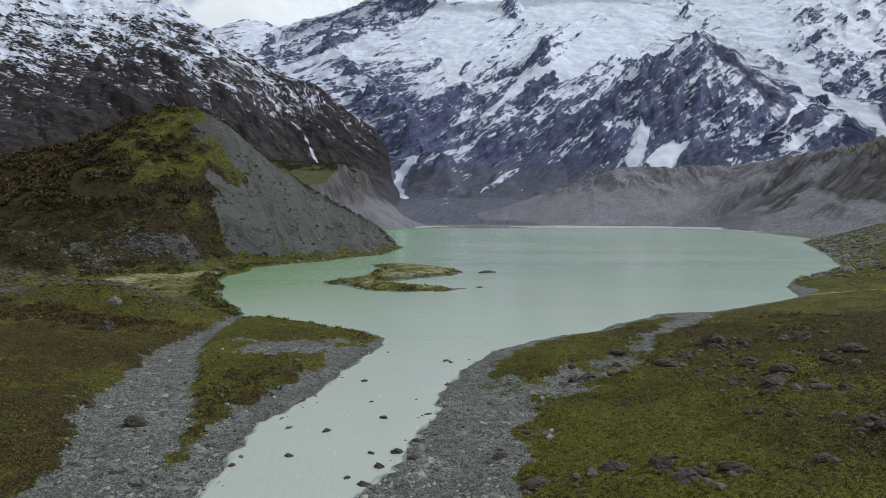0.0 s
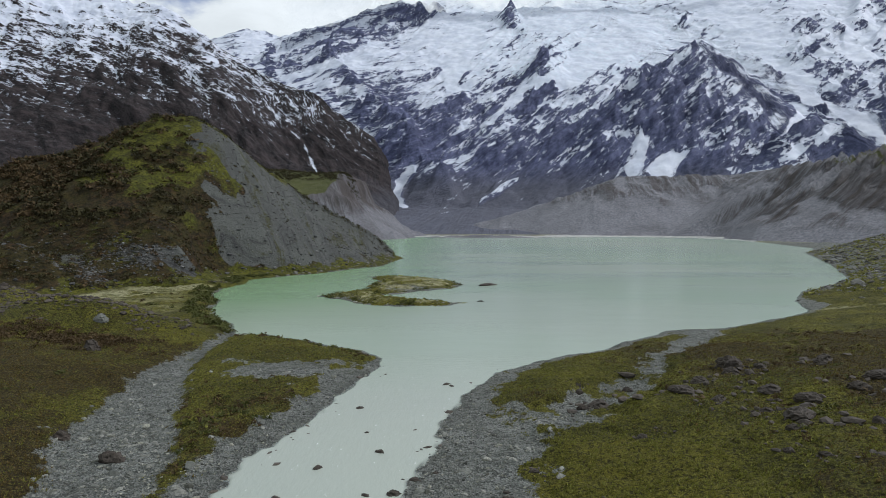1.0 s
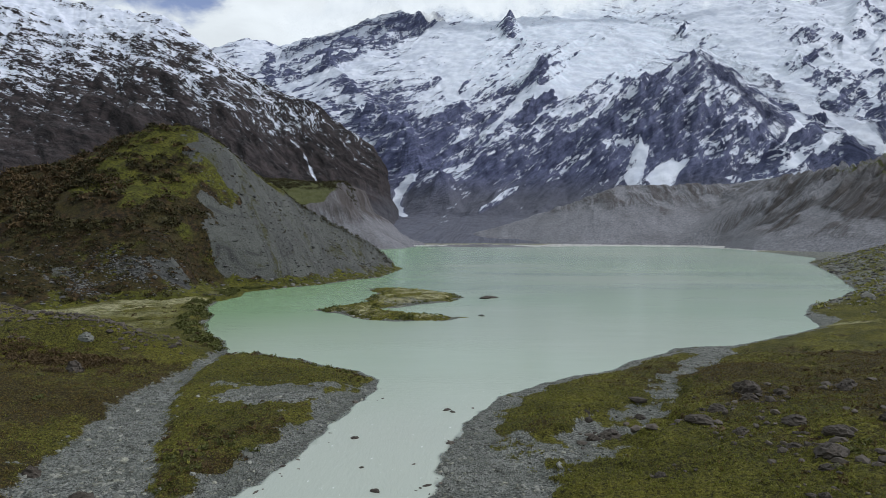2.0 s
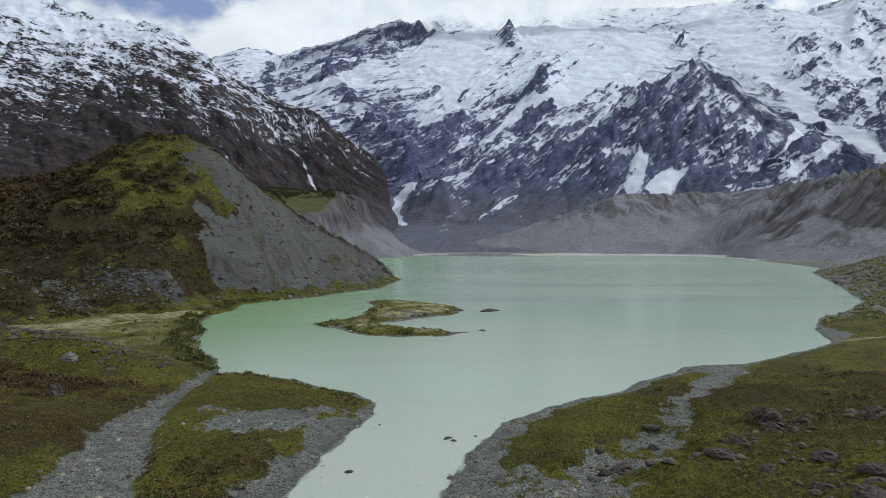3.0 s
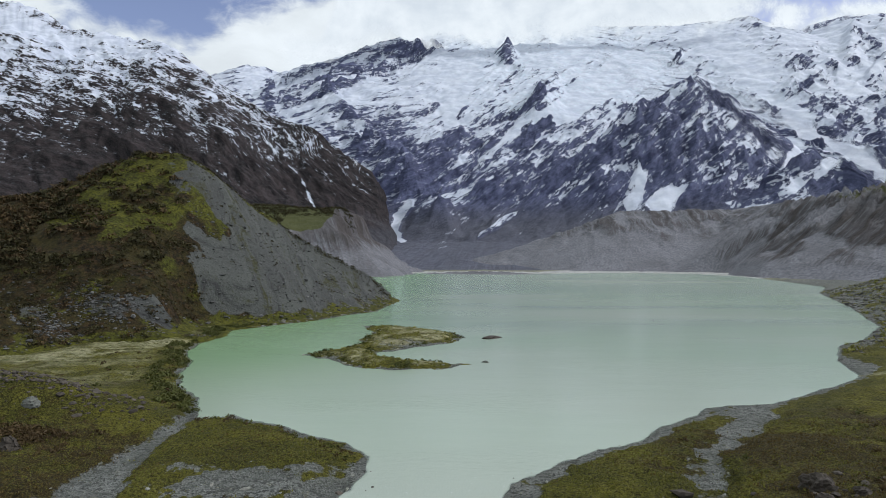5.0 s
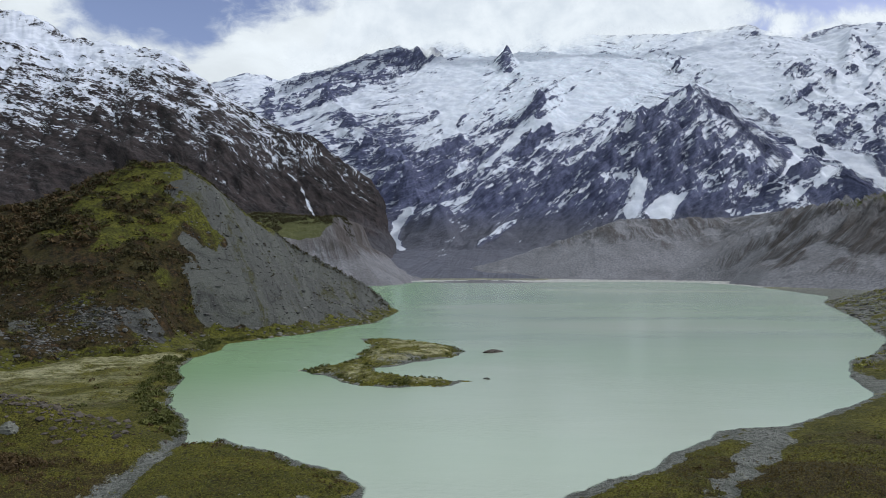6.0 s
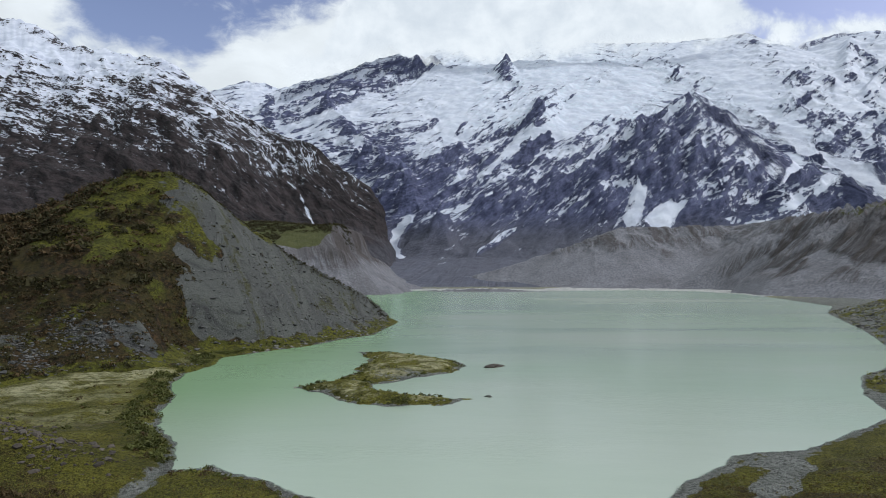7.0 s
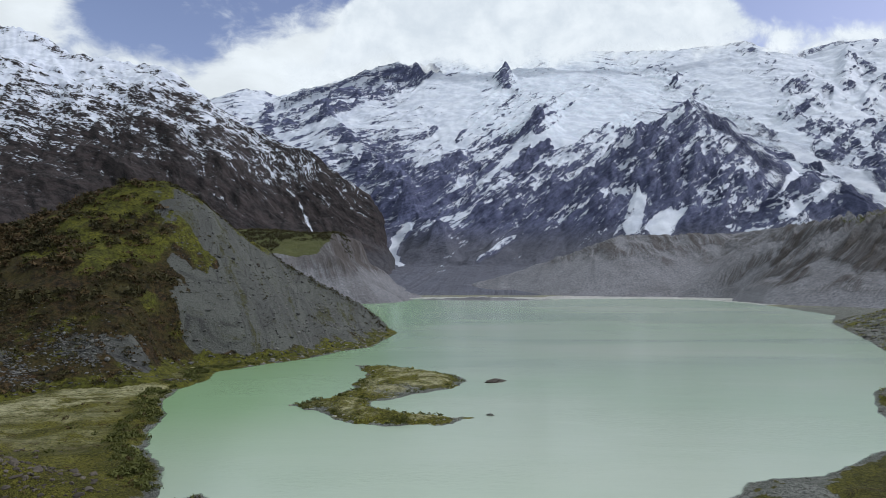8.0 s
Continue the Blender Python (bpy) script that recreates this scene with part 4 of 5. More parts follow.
def build_left():
    depths = np.concatenate([np.linspace(800, 1000, 12), np.linspace(1000, 2150, 290)[1:], np.linspace(2150, 2600, 14)[1:]])
    x, y = fan_grid(np.linspace(-42, -1.0, 420), depths)
    z = left_z(x, y)
    slope = steepness(x, y, z)
    hollow = np.clip((blurred(z, 4) - z) / 7, -1, 1) + 0.6 * np.clip((blurred(z, 12) - z) / 20, -1, 1)
    bed = left_bed(x + 30 * fbm(x, y, 120, 3, 213), z)
    line = np.interp(x, [-1500, -1200, -900, -640, -420, -280], [400, 402, 385, 335, 288, 248])
    s = -0.35 + 0.62 * step(z - line + 70 * fbm(x, y, 170, 4, 214), -90, 60) + 0.62 * step(z - line, 40, 330) + 0.30 * step(x, -700, -1000) - 0.24 * step(slope, 0.75, 1.3) + 0.26 * hollow
    s = s + (0.55 * fbm(0.3 * x, bed, 42, 4, 211, 0.6) + 0.75 * fbm(0.26 * x, bed, 15, 4, 215, 0.72)) * step(z - line, -220, 0)
    d, wide = near_line(x, y, [(-402, 1608, 2), (-360, 1570, 3), (-306, 1466, 5)])
    s = s + 1.0 * step(d + 4 * fbm(x, y, 20, 3, 212), wide, wide * 0.6)
    ob = grid_object("mountain", x, y, z, LEFT_MAT, {"snow": s, "ice": 0 * z, "scree": 0.5 * step(z + 40 * fbm(x, y, 50, 4, 216), 130, 50) * step(x, -420, -260), "across": bed, "along": 1.3 * x})
    return tagged(ob, "dark rocky mountainside dusted with fresh snow", "mountain")


def build_wall():
    x, y = fan_grid(np.linspace(-3, 50, 400), np.concatenate([np.linspace(400, 1180, 200), np.linspace(1180, 1400, 8)[1:]]))
    z = wall_z(x, y)
    warm = 0.15 + 0.7 * step(x, 330, 480) * step(y, 900, 700)
    green = 0.55 * step(x, 440, 480) * step(z, 60, 80) * step(y, 900, 820)
    near = step(x, 310, 400) * step(y, 980, 820)
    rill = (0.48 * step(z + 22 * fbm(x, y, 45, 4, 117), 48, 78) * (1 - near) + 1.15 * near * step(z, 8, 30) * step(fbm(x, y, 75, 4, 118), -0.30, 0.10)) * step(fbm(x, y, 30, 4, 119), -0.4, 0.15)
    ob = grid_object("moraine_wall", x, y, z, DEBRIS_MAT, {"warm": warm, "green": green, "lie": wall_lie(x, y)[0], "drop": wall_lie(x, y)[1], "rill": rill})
    return tagged(ob, "steep bare grey moraine wall cut by gullies", "moraine", kind="structure")


def build_fan():
    x, y = fan_grid(np.linspace(-30, 4, 260), np.linspace(560, 1080, 150))
    z = fan_z(x, y)
    behind = y - np.interp(x, [p[0] for p in FAN_RIM], [p[1] for p in FAN_RIM])
    green = 0.95 * step(behind + 5 * fbm(x, y, 20, 4, 125), -4, 5) * step(x + 8 * fbm(x, y, 30, 3, 127), -146, -158)
    ob = grid_object("scree_fan", x, y, z, DEBRIS_MAT, {"warm": 0.75 * step(z + 8 * fbm(x, y, 20, 3, 129), 26, 44), "green": green, "lie": x + 0.4 * y, "drop": y, "rill": 0.10 + 0.55 * step(z + 10 * fbm(x, y, 25, 3, 128), 28, 46) * step(x, -170, -140)})
    return tagged(ob, "grassy bench with grey scree below the dark mountainside", "scree slope", kind="structure")


def build_hill():
    x, y = np.meshgrid(np.arange(-340, 20, 1.2), np.arange(150, 510, 1.2))
    z = hill_z(x, y)
    side, _ = near_line(x, y, HILL_CREST)
    # stones slide on the face over the bay; the west side is grown over
    bound = -121 + 0.45 * np.clip(330 - y, 0, 35) + 0.88 * np.maximum(295 - y, 0)
    scree = step(x - bound + 10 * fbm(x, y, 9, 5, 221, 0.65), -3, 3) * step(z + 5 * fbm(x, y, 14, 3, 222), 1.5, 6)
    scree = scree * (1 - step(np.hypot((x + 95) / 1.25, y - 296) + 5 * fbm(x, y, 6, 3, 228), 9, 5))
    scree = np.maximum(scree, step(np.hypot((x + 89) / 2.0, y - 241) + 4 * fbm(x, y, 5, 3, 229), 4.5, 2.5))
    scree = scree * np.maximum(step(side + 5 * fbm(x, y, 12, 3, 226), 3, 8), step(x, -92, -74))
    green = step(x + 16 * fbm(x, y, 25, 3, 224), -150, -132) * step(z + 14 * fbm(x, y, 18, 3, 225), 28, 38) * step(y, 250, 268) + 0.45 * step(z, 5, 2) * step(x, -112, -95) + (0.36 + 0.55 * fbm(x, y, 11, 4, 230, 0.6)) * step(z + 9 * fbm(x, y, 14, 3, 223), 34, 20) * step(x, -190, -150)
    green = green - 0.5 * step(np.abs(z - 47) + 0.3 * np.abs(x + 112), 9, 4)
    rubble = 0.08 + 0.62 * np.exp(-(((x + 98) / 9) ** 2 + ((y - 235) / 5) ** 2)) + 0.6 * np.exp(-(((x + 113) / 9) ** 2 + ((y - 222) / 5) ** 2)) + 0.5 * np.exp(-(((x + 140) / 14) ** 2 + ((y - 214) / 7) ** 2)) + 0.30 * np.exp(-((z - 19) / 2.5) ** 2) * step(x, -90, -120)
    down, run = near_line(x, y, HILL_RUN)
    lie = run + 0.35 * down + 3 * fbm(x, y, 20, 3, 227)
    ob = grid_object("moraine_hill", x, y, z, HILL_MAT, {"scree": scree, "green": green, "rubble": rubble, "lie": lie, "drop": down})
    return tagged(ob, "old moraine hill, heath and turf with a bare grey scree face", "hill")


def build_ground():
    angles = np.concatenate([np.linspace(-180, -41, 50), np.linspace(-40, 40, 640)[1:-1], np.linspace(41, 180, 50)])
    depths = np.concatenate([[1.0, 8.0, 16.0], np.geomspace(26, 330, 270), np.geomspace(330, 900, 45)[1:], np.geomspace(900, 4800, 12)[1:]])
    x, y = fan_grid(angles, depths, (0.0, 30.0))
    z, gravel, pale, sd = ground_parts(x, y)
    brown = brown_of(x, y)
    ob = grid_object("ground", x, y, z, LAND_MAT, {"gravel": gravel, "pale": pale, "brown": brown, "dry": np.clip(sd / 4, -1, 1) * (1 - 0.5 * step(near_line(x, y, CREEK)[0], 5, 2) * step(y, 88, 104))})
    return tagged(ob, "grassy river flats with grey gravel banks", "ground", kind="structure")


ISLE_NEAR = [(-36.4, 210), (-27, 220), (-17, 216), (-17.5, 208.5), (-9, 201.5), (-1.8, 198.8), (5.5, 198.8), (5.5, 197.4), (-1.7, 191.5), (-13.7, 189.8), (-22.3, 195), (-30, 204.3)]
ISLE_FAR = [(-29, 219), (-24.5, 231), (-26.5, 236), (-24, 252), (-30, 272), (-21, 270), (-13.5, 266), (-4, 259), (5.4, 246), (3, 236), (-0.7, 229), (-9, 222.4), (-16, 214)]


def isle_z(x, y):
    best = np.full(x.shape, -1e9)
    for ring, high in ((ISLE_NEAR, 0.26), (ISLE_FAR, 0.22)):
        d, _ = near_line(x, y, ring + ring[:1])
        d = np.where(inside(x, y, ring), d, -d) + 1.7 * fbm(x, y, 5, 4, 151, 0.6) - 0.2
        best = np.maximum(best, np.where(d > 0, high * np.minimum(d, 7), 0.3 * d))
    return best + np.where(best > 0.15, 0.35 * fbm(x, y, 5, 3, 152) + 0.15 * fbm(x, y, 1.2, 2, 153), 0) - 0.05


def build_island():
    x, y = np.meshgrid(np.arange(-40, 10, 0.4), np.arange(184, 280, 0.5))
    z = isle_z(x, y)
    gravel = step(z, 0.32, 0.08) * step(fbm(x, y, 8, 3, 155), -0.3, 0.2) + 0.75 * np.exp(-(((x + 10) / 12) ** 2 + ((y - 224) / 8) ** 2)) + 0.5 * np.exp(-(((x + 27) / 5) ** 2 + ((y - 205) / 4) ** 2))
    pale = step(fbm(x, y, 9, 4, 154, 0.6), -0.28, 0.12) * step(z, 0.45, 0.9)
    ob = grid_object("island", x, y, z, LAND_MAT, {"gravel": gravel, "pale": pale * 1.0, "brown": 0.18 + 0.5 * fbm(x, y, 9, 3, 156), "dry": step(z, 0, 0.4)})
    return tagged(ob, "low grassy island with gravel edges in the lake", "island")


def build_bar():
    """A low bar of debris off the head of the lake."""
    x, y = np.meshgrid(np.arange(-40, 130, 2.0), np.arange(800, 880, 2.0))
    z = 3.4 - 3.6 * np.hypot((x - 45) / 72, (y - 836 + 0.12 * (x - 45)) / 20) + 2.2 * fbm(x, y, 16, 4, 171, 0.6)
    ob = grid_object("gravel_bar", x, y, z, DEBRIS_MAT, {"warm": 0.5 + 0 * z, "green": 0 * z, "lie": x, "drop": y, "rill": 0.1 + 0 * z})
    return tagged(ob, "low dark bar of gravel at the head of the lake", "gravel bar")


def build_water():
    angles = np.concatenate([np.linspace(-180, -44, 20), np.linspace(-44, 44, 240)[1:-1], np.linspace(44, 180, 20)])
    x, y = fan_grid(angles, np.concatenate([[0.5, 12.0], np.geomspace(26, 420, 150), np.geomspace(420, 1500, 25)[1:]]), (0.0, 30.0))
    deep = -np.maximum(ground_parts(x, y)[0], np.where(np.abs(x + 15) < 30, isle_z(x, y), -9))
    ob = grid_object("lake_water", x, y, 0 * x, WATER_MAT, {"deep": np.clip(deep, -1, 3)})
    return tagged(ob, "milky pale green glacial lake water", "lake", kind="structure")


build_massif()
build_cloud()
build_left()
build_wall()
build_fan()
build_hill()
build_ground()
build_island()
build_bar()
build_water()


# ---------------------------------------------------------------- loose things
def stone_material(name, dark, light, rough=0.85):
    m = Mat(name)
    geo = m.n.new("ShaderNodeNewGeometry")
    pick = geo.outputs["Random Per Island"]
    col = m.mix(pick, dark, light)
    col = m.mix(m.ramp(m.noise(0.25, 5, 0.7), 0.35, 0.7, 0, 0.6), col, tuple(0.55 * v for v in dark))
    return m.done(col, rough, m.bump(m.noise(0.12, 5, 0.65), 0.06, 0.7), 0.3)


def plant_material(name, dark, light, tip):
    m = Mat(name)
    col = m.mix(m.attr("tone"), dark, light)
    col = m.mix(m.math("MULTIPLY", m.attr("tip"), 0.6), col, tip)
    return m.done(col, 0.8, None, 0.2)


STONE_MAT = stone_material("river stone", (0.032, 0.035, 0.027), (0.33, 0.333, 0.265))
SCREE_MAT = stone_material("scree stone", (0.030, 0.031, 0.030), (0.160, 0.161, 0.152))
RUBBLE_MAT = stone_material("hill rubble", (0.042, 0.041, 0.036), (0.22, 0.216, 0.190))
BOULDER_MAT = stone_material("purple greywacke", (0.040, 0.033, 0.026), (0.110, 0.095, 0.076))
PALE_BOULDER_MAT = stone_material("grey greywacke", (0.085, 0.090, 0.078), (0.29, 0.293, 0.25))
TUSSOCK_MAT = plant_material("tussock", (0.080, 0.086, 0.014), (0.160, 0.164, 0.026), (0.25, 0.240, 0.055))
SHRUB_MAT = plant_material("matagouri", (0.010, 0.010, 0.005), (0.040, 0.036, 0.012), (0.055, 0.050, 0.018))
DRY_MAT = plant_material("dry tussock", (0.046, 0.034, 0.011), (0.120, 0.086, 0.024), (0.19, 0.145, 0.050))
SHORE_MAT = plant_material("shore scrub", (0.020, 0.026, 0.007), (0.066, 0.076, 0.016), (0.095, 0.100, 0.026))
HEATH_MAT = plant_material("brown heath", (0.018, 0.012, 0.007), (0.070, 0.046, 0.018), (0.10, 0.07, 0.03))

rng = np.random.default_rng(7)
PHI = (1 + 5**0.5) / 2
ICO_V = np.array([(-1, PHI, 0), (1, PHI, 0), (-1, -PHI, 0), (1, -PHI, 0), (0, -1, PHI), (0, 1, PHI), (0, -1, -PHI), (0, 1, -PHI), (PHI, 0, -1), (PHI, 0, 1), (-PHI, 0, -1), (-PHI, 0, 1)]) / math.hypot(1, PHI)


def ico_faces():
    """Faces of the icosahedron, found as the triples of neighbours."""
    d = np.linalg.norm(ICO_V[:, None] - ICO_V[None], axis=-1) < 1.06
    out = []
    for a in range(12):
        for b in range(a + 1, 12):
            for c in range(b + 1, 12):
                if d[a, b] and d[b, c] and d[a, c]:
                    n = np.cross(ICO_V[b] - ICO_V[a], ICO_V[c] - ICO_V[a])
                    out.append((a, b, c) if n @ ICO_V[a] > 0 else (a, c, b))
    return np.array(out)


ICO_F = ico_faces()


def stones(name, x, y, z, size, mat, label, sink=0.25):
    """Many angular stones in one mesh."""
    n = len(x)
    shape = ICO_V[None] * rng.uniform(0.65, 1.25, (n, 12, 1))
    shape = shape * np.stack([size * rng.uniform(0.8, 1.5, n), size * rng.uniform(0.6, 1.0, n), size * rng.uniform(0.35, 0.75, n)], -1)[:, None] * 0.5
    a = rng.uniform(0, 2 * np.pi, n)[:, None]
    px, py = shape[..., 0] * np.cos(a) - shape[..., 1] * np.sin(a), shape[..., 0] * np.sin(a) + shape[..., 1] * np.cos(a)
    co = np.stack([px + x[:, None], py + y[:, None], shape[..., 2] + (z + size * (0.25 - sink))[:, None]], -1).reshape(-1, 3)
    faces = (ICO_F[None] + 12 * np.arange(n)[:, None, None]).reshape(-1, 3)
    return tagged(soup(name, co, faces, mat), label, "stones", kind="stuff")


def tufts(name, x, y, z, size, mat, label, blades=6, wide=0.35, lean=0.55, category="grass"):
    """Clumps of blades that spread from one foot."""
    n = len(x)
    a = (np.arange(blades)[None] / blades * 2 * np.pi + rng.uniform(0, 2 * np.pi, (n, 1)) + rng.uniform(-0.3, 0.3, (n, blades)))
    h = size[:, None] * rng.uniform(0.6, 1.1, (n, blades))
    out = size[:, None] * lean * rng.uniform(0.5, 1.4, (n, blades))
    foot = np.stack([x, y, z - 0.05], -1)
    w = size[:, None] * wide
    left = np.stack([x[:, None] + w * np.cos(a + 0.6), y[:, None] + w * np.sin(a + 0.6), z[:, None] + h * 0.35], -1)
    right = np.stack([x[:, None] + w * np.cos(a - 0.6), y[:, None] + w * np.sin(a - 0.6), z[:, None] + h * 0.35], -1)
    tip = np.stack([x[:, None] + out * np.cos(a), y[:, None] + out * np.sin(a), z[:, None] + h], -1)
    co = np.concatenate([foot[:, None], np.stack([left, right, tip], 2).reshape(n, -1, 3)], 1)
    per = 1 + 3 * blades
    k = np.arange(blades) * 3 + 1
    faces = np.concatenate([np.stack([0 * k, k + 1, k], -1), np.stack([k, k + 1, k + 2], -1)])
    faces = (faces[None] + per * np.arange(n)[:, None, None]).reshape(-1, 3)
    tone = np.repeat(rng.uniform(0, 1, n), per)
    tipped = np.tile(np.concatenate([[0.0], np.tile([0.2, 0.2, 1.0], blades)]), n)
    return tagged(soup(name, co.reshape(-1, 3), faces, mat, {"tone": tone, "tip": tipped}), label, category, kind="stuff")


def shrubs(name, x, y, z, size, mat, label, leaves=24, flat=0.7):
    """Low bushes: domes of loose small leaves."""
    n = len(x)
    d = rng.normal(size=(n, leaves, 3))
    d[..., 2] = np.abs(d[..., 2])
    d /= np.linalg.norm(d, axis=-1, keepdims=True)
    at = d * (size[:, None, None] * 0.5) * rng.uniform(0.55, 1.05, (n, leaves, 1)) * np.array([1.15, 1.15, flat * 1.5])
    corner = rng.normal(size=(n, leaves, 3, 3)) * (size[:, None, None, None] * 0.13 * min(1.0, (26 / leaves) ** 0.5))
    co = at[:, :, None] + corner + np.stack([x, y, z], -1)[:, None, None]
    faces = np.arange(n * leaves * 3).reshape(-1, 3)
    tone = np.clip(np.repeat(rng.uniform(0, 1, n), leaves * 3) * 0.7 + np.repeat(rng.uniform(0, 0.3, n * leaves), 3), 0, 1)
    # paler towards the top of each bush
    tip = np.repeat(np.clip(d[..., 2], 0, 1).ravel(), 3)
    return tagged(soup(name, co.reshape(-1, 3), faces, mat, {"tone": tone, "tip": tip}), label, "shrub", kind="stuff")


def strew(n, box, keep):
    """Random places in a box (x0, x1, y0, y1) that pass keep(x, y) -> chance 0 to 1."""
    x, y = rng.uniform(box[0], box[1], n), rng.uniform(box[2], box[3], n)
    ok = rng.uniform(0, 1, n) < keep(x, y)
    return x[ok], y[ok]


def strew_round(n, half, near, far, keep):
    """The same in a sector ahead of the outlet, thinning with distance."""
    a, r = np.radians(rng.uniform(-half, half, n)), rng.uniform(near, far, n)
    x, y = r * np.sin(a), 30 + r * np.cos(a)
    ok = rng.uniform(0, 1, n) < keep(x, y)
    return x[ok], y[ok]


def scatter_flats():
    def bare(x, y):
        _, g, p, sd = ground_parts(x, y)
        thin = step(y, 175, 70) ** 1.5
        return g * (sd > -0.9) * np.where(sd < 0, 0.25, 1) * (0.12 + 0.88 * thin)

    x, y = strew(42000, (-46, 62, 58, 166), bare)
    size = np.clip(rng.lognormal(-1.75, 0.5, len(x)), 0.10, 0.8)
    stones("gravel", x, y, ground_z(x, y), size, STONE_MAT, "loose grey angular river gravel on the banks")

    def cobbly(x, y):
        _, g, p, sd = ground_parts(x, y)
        lane = step(near_line(x, y, CREEK)[0], 5.5, 2.5) * step(y, 125, 100) + 0.8 * step(y, 108, 92) * (sd > 0)
        return g * np.clip(0.12 + lane, 0, 1) * (sd > 0.2) * step(fbm(x, y, 5, 3, 306), -0.25, 0.25)

    x, y = strew(9000, (-40, 30, 62, 130), cobbly)
    stones("cobble", x, y, ground_z(x, y), np.clip(rng.lognormal(-0.85, 0.45, len(x)), 0.25, 1.4), PALE_BOULDER_MAT, "grey cobbles and slabs strewn over the gravel", 0.35)

    def shallow(x, y):
        sd = shore(x, y)
        return step(sd, -3.2, -0.4) * step(sd, 1.2, 0.2) * step(fbm(x, y, 4, 3, 307), -0.1, 0.3) * step(y, 150, 85)

    x, y = strew(5000, (-30, 30, 60, 140), shallow)
    bed = np.minimum(ground_z(x, y), 0)
    size = np.maximum(np.clip(rng.lognormal(-0.95, 0.5, len(x)), 0.25, 1.2), -2.4 * bed)
    stones("shallow_stone", x, y, 0.35 * bed, size, BOULDER_MAT, "wet dark stones in the shallows of the river", 0.3)

    def grassy(x, y):
        z, g, p, sd = ground_parts(x, y)
        lump = step(fbm(x, y, 3.0, 3, 301), -0.25, 0.3)
        return (1 - g) * (1 - 0.8 * p) * (sd > 2) * (0.35 + 0.65 * lump)

    x, y = strew_round(150000, 38, 40, 125, grassy)
    size = np.clip(rng.lognormal(-2.25, 0.40, len(x)), 0.06, 0.30)
    dry = rng.uniform(0.1, 0.9, len(x)) < brown_of(x, y)
    z = ground_z(x, y)
    tufts("tussock_grass", x[~dry], y[~dry], z[~dry], size[~dry], TUSSOCK_MAT, "olive and straw coloured tussock grass on the flats", 3, 0.55, 0.6)
    tufts("brown_tussock", x[dry], y[dry], z[dry], size[dry], DRY_MAT, "brown withered tussock grass on the flats", 3, 0.55, 0.6)

    def heathy(x, y):
        z, g, p, sd = ground_parts(x, y)
        up = step(x, 18, 45) * step(y, 160, 120) + step(-x, 40, 60) * 0.7
        spit = np.exp(-(((x + 21) / 5) ** 2 + ((y - 103) / 9) ** 2)) + 0.8 * np.exp(-(((x + 24) / 4) ** 2 + ((y - 92) / 9) ** 2))
        edge = step(sd, 6.0, 3) * (y > 127) * (x < -11) * step(fbm(x, y, 5, 3, 304), -0.3, 0.1)
        return (1 - g) * (1 - p) * (sd > 1.2) * np.clip(0.5 * up * step(fbm(x, y, 7, 3, 303), 0.05, 0.3) + spit + edge, 0, 1)

    x, y = strew(30000, (-80, 75, 60, 260), heathy)
    size = np.clip(rng.lognormal(-0.45, 0.35, len(x)), 0.35, 1.3)
    half = rng.uniform(0, 1, len(x)) < 0.55
    z = ground_z(x, y)
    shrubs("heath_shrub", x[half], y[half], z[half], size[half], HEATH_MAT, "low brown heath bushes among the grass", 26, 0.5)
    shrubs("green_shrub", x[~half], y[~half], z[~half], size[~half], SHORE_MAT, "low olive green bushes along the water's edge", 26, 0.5)


